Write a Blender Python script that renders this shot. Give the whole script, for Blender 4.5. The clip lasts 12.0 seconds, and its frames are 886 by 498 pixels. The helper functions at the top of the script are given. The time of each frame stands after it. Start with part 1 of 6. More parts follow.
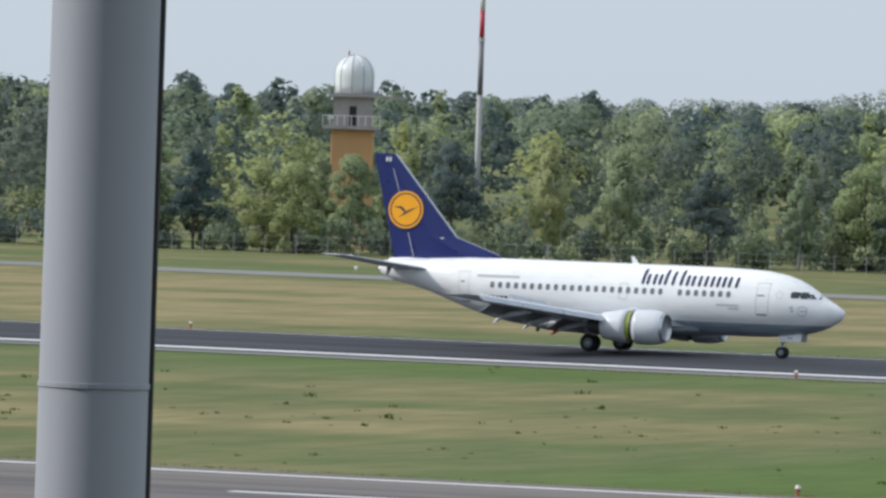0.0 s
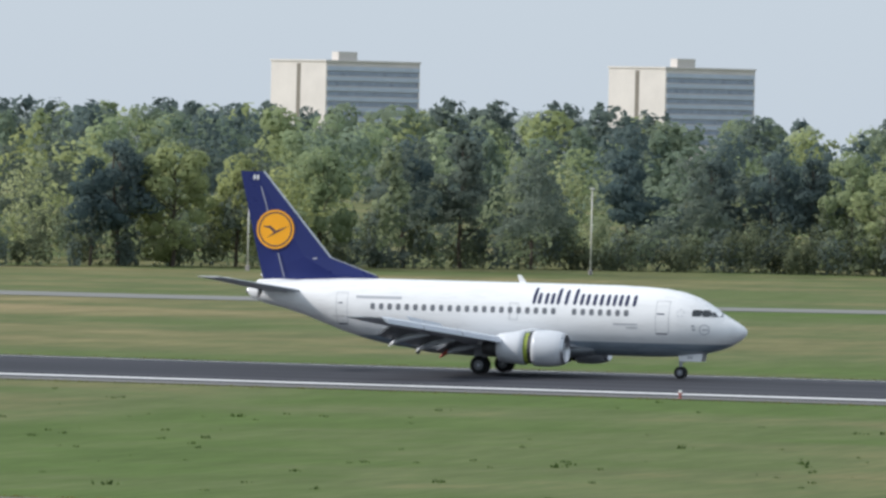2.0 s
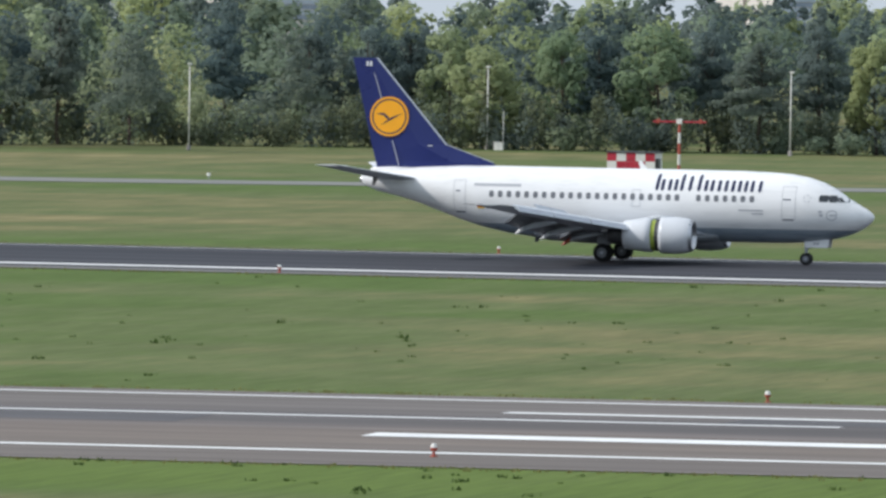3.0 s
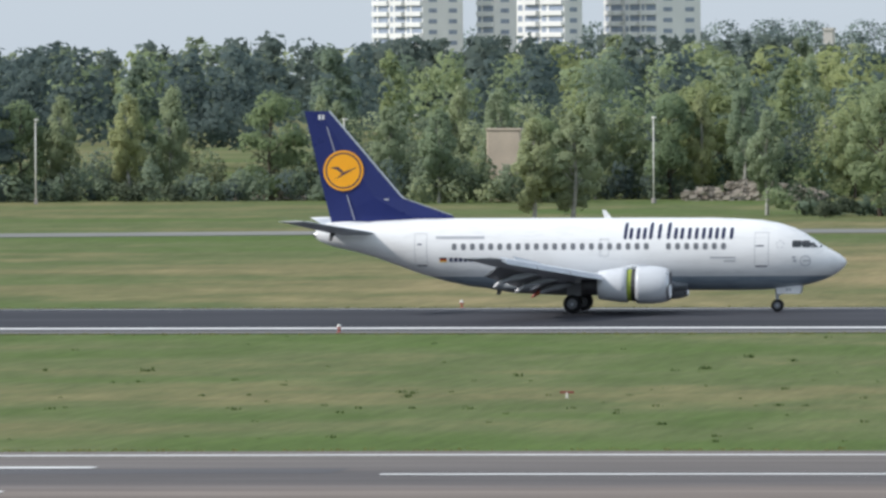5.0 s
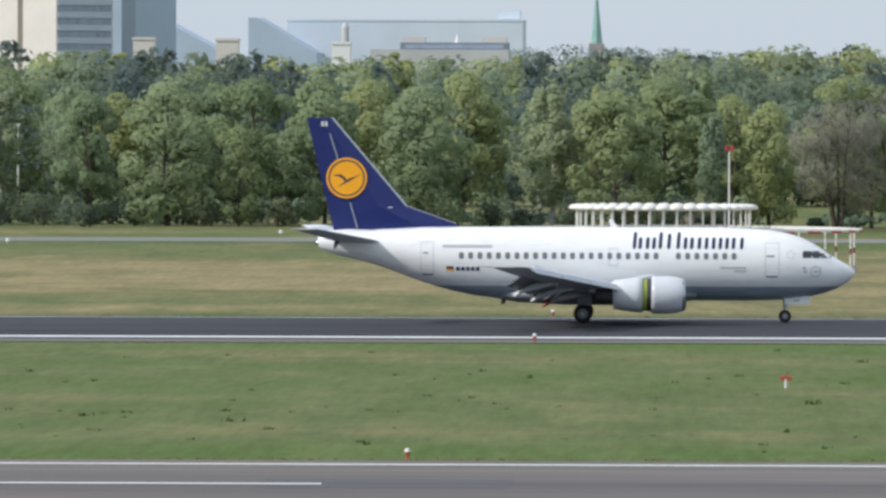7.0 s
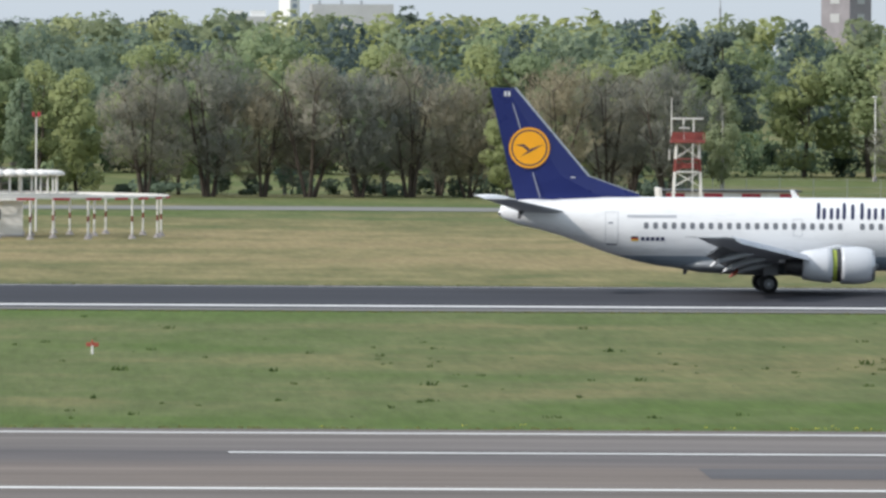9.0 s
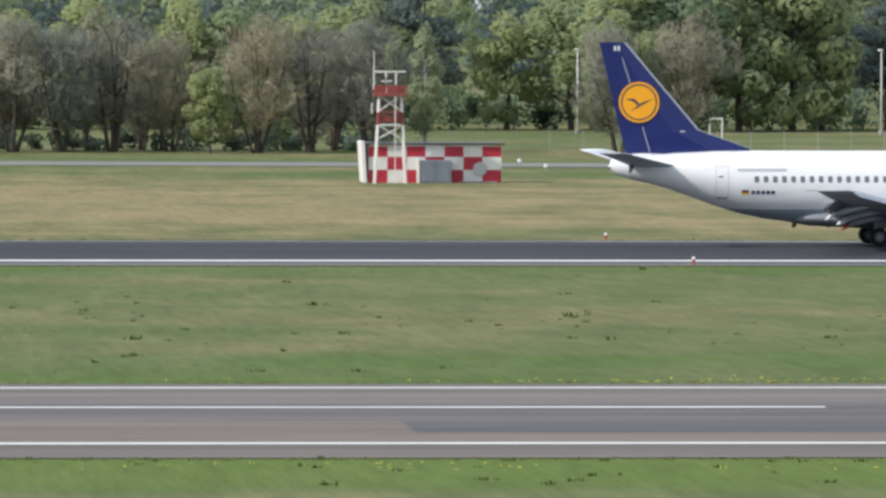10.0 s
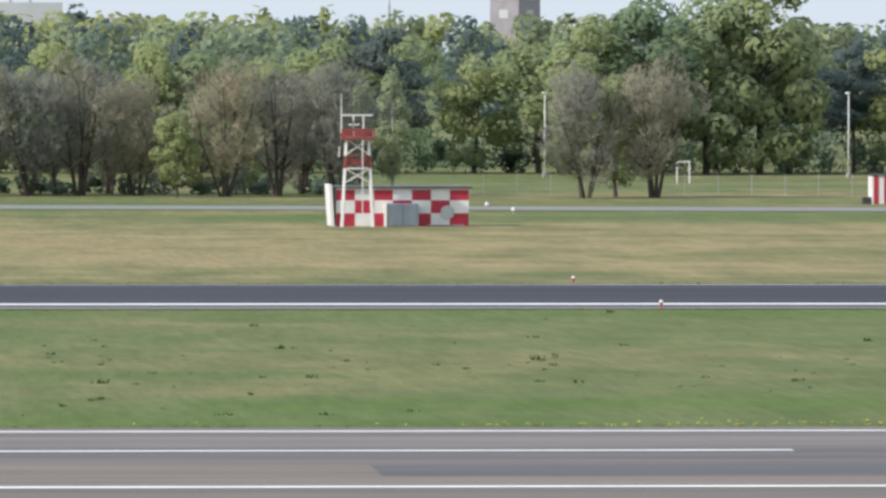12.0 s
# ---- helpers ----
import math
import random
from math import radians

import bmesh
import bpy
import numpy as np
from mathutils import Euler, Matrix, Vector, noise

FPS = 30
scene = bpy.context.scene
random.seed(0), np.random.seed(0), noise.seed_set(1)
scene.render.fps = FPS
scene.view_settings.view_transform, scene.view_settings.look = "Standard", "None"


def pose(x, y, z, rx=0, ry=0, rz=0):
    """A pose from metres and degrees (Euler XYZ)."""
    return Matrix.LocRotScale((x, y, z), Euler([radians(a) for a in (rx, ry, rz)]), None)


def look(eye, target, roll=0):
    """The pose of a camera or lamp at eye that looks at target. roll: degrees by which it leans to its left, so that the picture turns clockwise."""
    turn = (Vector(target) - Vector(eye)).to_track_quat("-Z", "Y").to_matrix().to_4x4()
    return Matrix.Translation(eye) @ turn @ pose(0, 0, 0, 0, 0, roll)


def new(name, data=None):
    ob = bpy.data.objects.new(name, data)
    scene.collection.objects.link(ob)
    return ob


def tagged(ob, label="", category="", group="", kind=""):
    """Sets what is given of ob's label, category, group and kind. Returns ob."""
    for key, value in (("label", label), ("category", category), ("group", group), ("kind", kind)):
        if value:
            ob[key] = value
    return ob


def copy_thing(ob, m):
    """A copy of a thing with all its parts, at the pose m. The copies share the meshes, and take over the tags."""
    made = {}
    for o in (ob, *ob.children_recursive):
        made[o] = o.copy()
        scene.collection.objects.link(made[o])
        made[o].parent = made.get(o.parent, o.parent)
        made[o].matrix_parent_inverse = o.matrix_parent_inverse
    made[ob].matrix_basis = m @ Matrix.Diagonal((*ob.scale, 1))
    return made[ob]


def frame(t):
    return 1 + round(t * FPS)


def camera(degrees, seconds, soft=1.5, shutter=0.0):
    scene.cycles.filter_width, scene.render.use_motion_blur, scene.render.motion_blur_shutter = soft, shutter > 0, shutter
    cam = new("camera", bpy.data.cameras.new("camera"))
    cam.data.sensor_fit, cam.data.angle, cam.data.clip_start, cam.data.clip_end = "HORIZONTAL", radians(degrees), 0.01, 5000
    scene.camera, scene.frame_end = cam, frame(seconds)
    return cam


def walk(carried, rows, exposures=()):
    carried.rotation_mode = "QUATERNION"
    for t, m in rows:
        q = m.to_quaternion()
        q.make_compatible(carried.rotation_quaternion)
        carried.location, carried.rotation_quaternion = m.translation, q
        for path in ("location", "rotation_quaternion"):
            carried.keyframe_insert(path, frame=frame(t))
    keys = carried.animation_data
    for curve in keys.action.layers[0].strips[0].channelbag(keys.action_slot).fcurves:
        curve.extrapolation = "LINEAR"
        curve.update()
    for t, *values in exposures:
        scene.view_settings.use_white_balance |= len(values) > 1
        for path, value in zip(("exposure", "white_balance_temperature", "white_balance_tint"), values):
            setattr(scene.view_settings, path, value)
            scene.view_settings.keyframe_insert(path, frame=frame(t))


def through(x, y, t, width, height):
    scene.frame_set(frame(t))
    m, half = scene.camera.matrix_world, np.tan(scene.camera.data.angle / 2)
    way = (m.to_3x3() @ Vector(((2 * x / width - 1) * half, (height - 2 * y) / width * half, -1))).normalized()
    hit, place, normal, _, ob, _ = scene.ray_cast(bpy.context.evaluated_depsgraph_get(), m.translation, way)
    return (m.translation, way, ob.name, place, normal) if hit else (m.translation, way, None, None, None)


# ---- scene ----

# World axes: x along the runways, y away from the camera, z up.
EYE_Z = 14.38
# seconds, turn to the right, tilt, lean (degrees)
PAN = [
    (0, -22.354, -0.820, 1.963),
    (0.5, -20.747, -0.857, 2.128),
    (1, -18.706, -0.754, 1.955),
    (1.5, -17.215, -0.586, 1.797),
    (2, -15.592, -0.714, 1.319),
    (2.5, -14.124, -1.094, 1.408),
    (3, -13.250, -1.394, 0.955),
    (3.5, -12.210, -1.541, 0.486),
    (3.7, -11.315, -1.359, 0.075),
    (5.3, -6.281, -1.104, -0.163),
    (5.5, -5.664, -1.103, -0.131),
    (6, -4.579, -1.153, -0.183),
    (6.5, -3.063, -1.125, -0.027),
    (7, -1.666, -1.059, 0.144),
    (7.2, -0.871, -1.066, 0.098),
    (8.8, 2.069, -1.241, 0.249),
    (9, 2.353, -1.238, 0.368),
    (9.5, 3.675, -1.211, 0.342),
    (10, 4.076, -1.500, 0.140),
    (10.5, 4.137, -1.731, 0.039),
    (11, 4.032, -1.671, 0.012),
    (11.5, 4.151, -1.046, 0.205),
    (12, 4.264, -1.248, 0.082),
]
cam = camera(5.134, 12.0, soft=2.8)
walk(cam, [(t, pose(0, 0, EYE_Z, 90 + tilt, 0, -turn) @ pose(0, 0, 0, 0, 0, lean)) for t, turn, tilt, lean in PAN],
     exposures=[(0.0, 0.55, 6350, 11), (2.5, 0.56, 6330, 11), (5.5, 0.57, 6360, 11), (7.2, 0.57, 6370, 11), (8.8, 0.62, 6430, 11), (10.5, 0.73, 6430, 12), (11.4, 0.82, 6400, 12), (12.0, 0.84, 6400, 12)])

# ---- light: low afternoon sun along the runway, hazy sky ----
SUN = Vector((-5.7, -2.2, 4.2)).normalized()
world = bpy.data.worlds.new("sky")
scene.world = world
world.use_nodes = True
wn = world.node_tree.nodes
sky = wn.new("ShaderNodeTexSky")
sky.sky_type, sky.sun_disc = "NISHITA", False
sky.sun_elevation = math.asin(SUN.z)
sky.sun_rotation = math.atan2(SUN.x, SUN.y)
sky.altitude, sky.air_density, sky.dust_density, sky.ozone_density = 0, 1.0, 0.4, 2.0
wn["Background"].inputs["Strength"].default_value = 0.15
# spring haze: the lowest part of the sky is a pale blue grey veil
wl = world.node_tree.links
where, split, veil, blend = wn.new("ShaderNodeTexCoord"), wn.new("ShaderNodeSeparateXYZ"), wn.new("ShaderNodeValToRGB"), wn.new("ShaderNodeMix")
wl.new(where.outputs["Generated"], split.inputs[0])
wl.new(split.outputs["Z"], veil.inputs[0])
for e, (p, v) in zip([veil.color_ramp.elements[0], veil.color_ramp.elements[1], veil.color_ramp.elements.new(0.12)], ((0.0, 0.93), (0.6, 0.75), (0.12, 0.85))):
    e.position, e.color = p, (v, v, v, 1)
blend.data_type = "RGBA"
wl.new(veil.outputs[0], blend.inputs[0])
wl.new(sky.outputs[0], blend.inputs[6])
glow = wn.new("ShaderNodeValToRGB")
for e, (p, c) in zip(glow.color_ramp.elements, ((0.08, (0.595, 0.6875, 0.7875)), (0.4, (0.80, 0.90, 1.0)))):
    e.position, e.color = p, (*c, 1)
wl.new(split.outputs["Z"], glow.inputs[0])
gain = wn.new("ShaderNodeVectorMath")
gain.operation = "SCALE"
gain.inputs["Scale"].default_value = 4.0
wl.new(glow.outputs[0], gain.inputs[0])
wl.new(gain.outputs[0], blend.inputs[7])
wl.new(blend.outputs[2], wn["Background"].inputs["Color"])
sun = new("sun", bpy.data.lights.new("sun", "SUN"))
sun.data.energy, sun.data.angle, sun.data.color = 2.3, radians(2.5), (1.0, 0.955, 0.89)
sun.matrix_world = look(SUN * 100, (0, 0, 0))


# ---- materials ----
def material(name, color, rough=0.6, metal=0.0, spec=0.4):
    m = bpy.data.materials.new(name)
    m.use_nodes = True
    b = m.node_tree.nodes["Principled BSDF"]
    b.inputs["Base Color"].default_value = (*color, 1)
    b.inputs["Roughness"].default_value = rough
    b.inputs["Metallic"].default_value = metal
    b.inputs["Specular IOR Level"].default_value = spec
    return m


def node(m, kind, **values):
    n = m.node_tree.nodes.new("ShaderNode" + kind)
    for key, value in values.items():
        n.inputs[key].default_value = value
    return n


def wire(m, a, b):
    m.node_tree.links.new(a, b)


def place(m, scale):
    """World position, scaled along each axis."""
    geo, mul = node(m, "NewGeometry"), node(m, "VectorMath")
    mul.operation = "MULTIPLY"
    mul.inputs[1].default_value = scale
    wire(m, geo.outputs["Position"], mul.inputs[0])
    return mul.outputs[0]


def local(m, scale):
    co, mul = node(m, "TexCoord"), node(m, "VectorMath")
    mul.operation = "MULTIPLY"
    mul.inputs[1].default_value = scale
    wire(m, co.outputs["Object"], mul.inputs[0])
    return mul.outputs[0]


def noise_of(m, vector, scale, detail=4.0, rough=0.55):
    n = node(m, "TexNoise", Scale=scale, Detail=detail, Roughness=rough)
    wire(m, vector, n.inputs["Vector"])
    return n.outputs["Fac"]


def ramp(m, fac, stops):
    r = node(m, "ValToRGB")
    els = r.color_ramp.elements
    while len(els) < len(stops):
        els.new(0.5)
    for e, (p, c) in zip(els, stops):
        e.position, e.color = p, (*c, 1) if len(c) == 3 else c
    wire(m, fac, r.inputs[0])
    return r.outputs[0]


def grey(v):
    return (v, v, v)


def mix(m, fac, a, b, kind="MIX"):
    n = node(m, "Mix")
    n.data_type, n.blend_type = "RGBA", kind
    if isinstance(fac, (int, float)):
        n.inputs[0].default_value = fac
    else:
        wire(m, fac, n.inputs[0])
    for s, v in ((n.inputs[6], a), (n.inputs[7], b)):
        if isinstance(v, tuple):
            s.default_value = (*v, 1)
        else:
            wire(m, v, s)
    return n.outputs[2]


def base(m):
    return m.node_tree.nodes["Principled BSDF"].inputs


def bump(m, fac, strength=0.4, dist=0.02):
    b = node(m, "Bump", Strength=strength, Distance=dist)
    wire(m, fac, b.inputs["Height"])
    wire(m, b.outputs[0], base(m)["Normal"])


def worn(name, color, rough=0.55, spread=0.12, scale=1.5, metal=0.0, stretch=(1, 1, 1)):
    """A plain coat with stains and fine grain."""
    m = material(name, color, rough, metal)
    v = local(m, stretch)
    a, b = noise_of(m, v, scale), noise_of(m, v, scale * 14)
    dark = tuple(c * (1 - 2 * spread) for c in color)
    light = tuple(min(1, c * (1 + spread)) for c in color)
    c = ramp(m, a, [(0.3, dark), (0.7, light)])
    c = mix(m, 0.25, c, ramp(m, b, [(0.3, dark), (0.7, light)]))
    wire(m, c, base(m)["Base Color"])
    wire(m, ramp(m, a, [(0.2, grey(rough * 0.8)), (0.8, grey(min(1, rough * 1.2)))]), base(m)["Roughness"])
    return m


def grass_material():
    m = material("grass", (0.1, 0.15, 0.05), 0.95, spec=0.1)
    geo, sep = node(m, "NewGeometry"), node(m, "SeparateXYZ")
    wire(m, geo.outputs["Position"], sep.inputs[0])
    # how dry the turf is, strip by strip away from the runways
    div = node(m, "Math")
    div.operation = "DIVIDE"
    wire(m, sep.outputs["Y"], div.inputs[0])
    div.inputs[1].default_value = 1000.0
    dry = ramp(m, div.outputs[0], [(0.0, grey(0.6)), (0.268, grey(0.66)), (0.278, grey(0.52)), (0.286, grey(0.02)), (0.305, grey(0.0)), (0.36, grey(0.2)), (0.40, grey(0.36)),
                                   (0.46, grey(0.38)), (0.49, grey(0.24)), (0.515, grey(0.16)), (0.57, grey(0.55)), (0.61, grey(0.84)),
                                   (0.73, grey(0.8)), (0.77, grey(0.36)), (0.84, grey(0.5)), (0.9, grey(0.48)), (1.0, grey(0.46))])
    wide = noise_of(m, place(m, (0.018, 0.032, 0)), 1.0, 5, 0.6)
    mid = noise_of(m, place(m, (0.2, 0.045, 0)), 1.0, 5, 0.65)
    fine = noise_of(m, place(m, (1.8, 0.12, 0)), 1.0, 4, 0.7)
    add = node(m, "Math")
    add.operation = "MULTIPLY_ADD"
    wire(m, wide, add.inputs[0])
    add.inputs[1].default_value = 1.9
    wire(m, dry, add.inputs[2])
    add2 = node(m, "Math")
    add2.operation = "MULTIPLY_ADD"
    wire(m, mid, add2.inputs[0])
    add2.inputs[1].default_value = 0.9
    wire(m, add.outputs[0], add2.inputs[2])
    # south of the dark runway the turf is brown to the west, then fresh green, then plain
    west = node(m, "MapRange")
    for key, value in (("From Min", -220.0), ("From Max", -80.0)):
        west.inputs[key].default_value = value
    ragged = node(m, "Math")
    ragged.operation = "MULTIPLY_ADD"
    wire(m, wide, ragged.inputs[0])
    ragged.inputs[1].default_value = 40.0
    wire(m, sep.outputs["X"], ragged.inputs[2])
    wire(m, ragged.outputs[0], west.inputs["Value"])
    patch = ramp(m, west.outputs[0], [(0.0, grey(0.6)), (0.5, grey(1.0)), (0.62, grey(0.94)), (0.68, grey(0.0)), (0.84, grey(0.05)), (0.97, grey(0.4))])
    level = node(m, "Math")
    level.operation = "MULTIPLY_ADD"
    wire(m, patch, level.inputs[0])
    level.inputs[1].default_value, level.inputs[2].default_value = 0.42, -0.2
    south = node(m, "Math")
    south.operation = "MULTIPLY"
    wire(m, level.outputs[0], south.inputs[0])
    wire(m, ramp(m, div.outputs[0], [(0.515, grey(1.0)), (0.56, grey(0.35))]), south.inputs[1])
    add3 = node(m, "Math")
    wire(m, add2.outputs[0], add3.inputs[0])
    wire(m, south.outputs[0], add3.inputs[1])
    # a lusher stretch of turf north of the dark runway
    along = node(m, "MapRange")
    for key, value in (("From Min", -300.0), ("From Max", 0.0)):
        along.inputs[key].default_value = value
    wire(m, sep.outputs["X"], along.inputs["Value"])
    lush = mix(m, 1.0, ramp(m, along.outputs[0], [(0.2, grey(0.0)), (0.34, grey(0.42)), (0.62, grey(0.38)), (0.8, grey(0.0))]),
               ramp(m, div.outputs[0], [(0.562, grey(0.0)), (0.57, grey(1.0)), (0.77, grey(1.0)), (0.82, grey(0.3))]), "MULTIPLY")
    less = node(m, "Math")
    less.operation = "SUBTRACT"
    wire(m, add3.outputs[0], less.inputs[0])
    wire(m, lush, less.inputs[1])
    sub = node(m, "Math")
    sub.operation = "SUBTRACT"
    wire(m, less.outputs[0], sub.inputs[0])
    sub.inputs[1].default_value = 1.39
    c = ramp(m, sub.outputs[0], [(0.0, (0.092, 0.138, 0.036)), (0.35, (0.118, 0.142, 0.055)), (0.6, (0.162, 0.158, 0.07)),
                                 (0.85, (0.225, 0.195, 0.095)), (1.0, (0.258, 0.21, 0.108))])
    c = mix(m, 0.5, c, ramp(m, fine, [(0.25, grey(0.55)), (0.75, grey(1.35))]), "MULTIPLY")
    c = mix(m, 0.35, c, ramp(m, mid, [(0.3, grey(0.6)), (0.7, grey(1.3))]), "MULTIPLY")
    fresh = ramp(m, div.outputs[0], [(0.28, grey(0.0)), (0.289, grey(0.65)), (0.303, grey(0.65)), (0.306, grey(0.0))])
    c = mix(m, fresh, c, mix(m, 1.0, (0.118, 0.168, 0.036), ramp(m, fine, [(0.25, grey(0.7)), (0.75, grey(1.2))]), "MULTIPLY"))
    wire(m, c, base(m)["Base Color"])
    bump(m, fine, 0.5, 0.15)
    return m


def asphalt(name, color, streak, spread=0.35):
    """Rolled asphalt with rubber streaks along the strip and joint-wide stains."""
    m = material(name, color, 0.85, spec=0.25)
    a = noise_of(m, place(m, (0.012, 0.28, 0)), 1.0, 4, 0.6)
    b = noise_of(m, place(m, (0.15, 0.5, 0)), 1.0, 5, 0.6)
    g = noise_of(m, place(m, (8, 8, 8)), 1.0, 3, 0.7)
    c = ramp(m, a, [(0.32, tuple(v * (1 - spread) for v in color)), (0.5, color), (0.7, tuple(v * (1 + spread) for v in streak))])
    c = mix(m, 0.3, c, ramp(m, b, [(0.3, grey(0.7)), (0.7, grey(1.25))]), "MULTIPLY")
    c = mix(m, 0.25, c, ramp(m, g, [(0.3, grey(0.7)), (0.7, grey(1.3))]), "MULTIPLY")
    wire(m, c, base(m)["Base Color"])
    bump(m, g, 0.3, 0.01)
    return m


def leaves(name, color, vary=0.1, through=0.55):
    m = bpy.data.materials.new(name)
    m.use_nodes = True
    t = m.node_tree
    t.nodes.remove(t.nodes["Principled BSDF"])
    geo, info = node(m, "NewGeometry"), node(m, "ObjectInfo")
    dark = tuple(c * (1 - vary) for c in color)
    light = (min(1, color[0] * (1 + 1.2 * vary)), min(1, color[1] * (1 + vary)), color[2] * (1 + 0.4 * vary))
    c = ramp(m, geo.outputs["Random Per Island"], [(0.0, dark), (1.0, light)])
    tint = ramp(m, info.outputs["Random"], [(0.0, (0.74, 0.82, 0.88)), (0.5, (1.0, 1.0, 1.0)), (1.0, (1.16, 1.08, 0.92))])
    c = mix(m, 1.0, c, tint, "MULTIPLY")
    big = noise_of(m, place(m, (0.16, 0.16, 0.3)), 1.0, 2)
    c = mix(m, 0.5, c, ramp(m, big, [(0.3, (0.86, 0.88, 0.9)), (0.7, (1.12, 1.1, 1.04))]), "MULTIPLY")
    d, tr, mx = node(m, "BsdfDiffuse"), node(m, "BsdfTranslucent"), node(m, "MixShader")
    mx.inputs[0].default_value = through
    for s in (d, tr):
        wire(m, c, s.inputs["Color"])
    wire(m, d.outputs[0], mx.inputs[1])
    wire(m, tr.outputs[0], mx.inputs[2])
    wire(m, mx.outputs[0], t.nodes["Material Output"].inputs["Surface"])
    return m


GRASS = grass_material()
TARMAC_DARK = asphalt("runway asphalt dark", (0.034, 0.035, 0.043), (0.045, 0.045, 0.053))
def touchdown_asphalt():
    """Worn grey asphalt, darkened by rubber along the middle, browner on its south half."""
    m = asphalt("runway asphalt grey", (0.152, 0.133, 0.12), (0.175, 0.155, 0.141), 0.22)
    geo, sep, span = node(m, "NewGeometry"), node(m, "SeparateXYZ"), node(m, "MapRange")
    wire(m, geo.outputs["Position"], sep.inputs[0])
    for key, value in (("From Min", 300.0), ("From Max", 360.0)):
        span.inputs[key].default_value = value
    wobble = node(m, "Math")
    wobble.operation = "MULTIPLY_ADD"
    wire(m, noise_of(m, place(m, (0.03, 0.1, 0)), 1.0, 3), wobble.inputs[0])
    wobble.inputs[1].default_value = 7.0
    wire(m, sep.outputs["Y"], wobble.inputs[2])
    wire(m, wobble.outputs[0], span.inputs["Value"])
    tone = ramp(m, span.outputs[0], [(0.0, (0.95, 0.95, 0.95)), (0.26, (1.0, 0.98, 0.96)), (0.34, (1.12, 1.06, 1.0)), (0.46, (1.06, 1.0, 0.96)), (0.54, (0.76, 0.78, 0.84)), (0.64, (0.68, 0.7, 0.77)),
                                     (0.7, (0.9, 0.91, 0.94)), (1.0, (1.0, 1.0, 1.0))])
    socket = base(m)["Base Color"]
    wire(m, mix(m, 1.0, socket.links[0].from_socket, tone, "MULTIPLY"), socket)
    return m


TARMAC_GREY = touchdown_asphalt()
TARMAC_SHOULDER = asphalt("shoulder asphalt", (0.15, 0.145, 0.135), (0.18, 0.175, 0.16), 0.2)
CONCRETE = asphalt("taxiway concrete", (0.2, 0.2, 0.185), (0.23, 0.225, 0.21), 0.15)
LINE_PAINT = worn("line paint", (0.78, 0.78, 0.76), 0.6, 0.06, 0.4)
WHITE = worn("white aircraft paint", (0.80, 0.80, 0.80), 0.28, 0.02, 0.5)
METAL = worn("bare metal", (0.55, 0.56, 0.58), 0.3, 0.08, 2.0, 0.9)
DARK_METAL = worn("dark metal", (0.09, 0.09, 0.095), 0.5, 0.2, 2.0, 0.6)
BLUE = worn("deep blue paint", (0.017, 0.026, 0.135), 0.3, 0.06, 0.6)
WINGGREY = worn("wing grey paint", (0.48, 0.51, 0.55), 0.4, 0.06, 0.9, 0.1)
FLAPGREY = worn("flap grey paint", (0.25, 0.26, 0.28), 0.5, 0.1, 1.2, 0.1)
ORANGE = worn("orange yellow paint", (0.95, 0.41, 0.015), 0.35, 0.03, 1.0)
RED = worn("signal red paint", (0.46, 0.03, 0.055), 0.5, 0.12, 1.4)
RUST = worn("faded red paint", (0.42, 0.09, 0.06), 0.6, 0.15, 1.4)
OXIDE = worn("dull dark red paint", (0.26, 0.065, 0.055), 0.7, 0.25, 1.4)
POLE_DARK = worn("dark weathered steel", (0.2, 0.195, 0.205), 0.6, 0.1, 1.0)
CABINET = worn("brushed steel cabinet", (0.3, 0.33, 0.37), 0.35, 0.12, 1.2, 0.6, (1, 1, 0.15))
WHITEWASH = worn("weathered white paint", (0.75, 0.73, 0.69), 0.6, 0.07, 0.9)
RUBBER = worn("tyre rubber", (0.018, 0.018, 0.019), 0.8, 0.15, 3.0)
GLASS_DARK = material("dark window glass", (0.03, 0.035, 0.04), 0.08, spec=0.6)
PORT = material("cabin window", (0.16, 0.165, 0.18), 0.15, spec=0.6)
INK = material("dark blue lettering paint", (0.02, 0.025, 0.075), 0.4)
INK_PALE = material("grey lettering paint", (0.42, 0.43, 0.46), 0.5)
SEAM = material("panel seam", (0.42, 0.43, 0.45), 0.5)
LIME = worn("green yellow primer", (0.33, 0.4, 0.06), 0.5, 0.1, 3.0)
GOLD = material("gold paint", (0.8, 0.5, 0.03), 0.5)
BLACK = material("black paint", (0.012, 0.012, 0.012), 0.5)
POLE_STEEL = worn("galvanised steel", (0.42, 0.43, 0.45), 0.5, 0.08, 1.0, 0.3, (1, 1, 0.15))
MAST_PALE = worn("pale weathered steel", (0.36, 0.36, 0.36), 0.6, 0.1, 1.0)
POLE_GREY = worn("grey painted column", (0.34, 0.355, 0.4), 0.6, 0.05, 1.6, 0.0, (1, 1, 0.12))
BARK = worn("brown bark", (0.09, 0.07, 0.055), 0.9, 0.25, 1.5)
BIRCH_BARK = worn("pale birch bark", (0.42, 0.41, 0.37), 0.8, 0.3, 2.0)
LEAF_BIRCH = leaves("birch leaves", (0.37, 0.43, 0.285))
LEAF_GREEN = leaves("summer green leaves", (0.325, 0.39, 0.23))
LEAF_YELLOW = leaves("fresh yellow green leaves", (0.335, 0.39, 0.21))
LEAF_PINE = leaves("pine needles", (0.15, 0.195, 0.19))
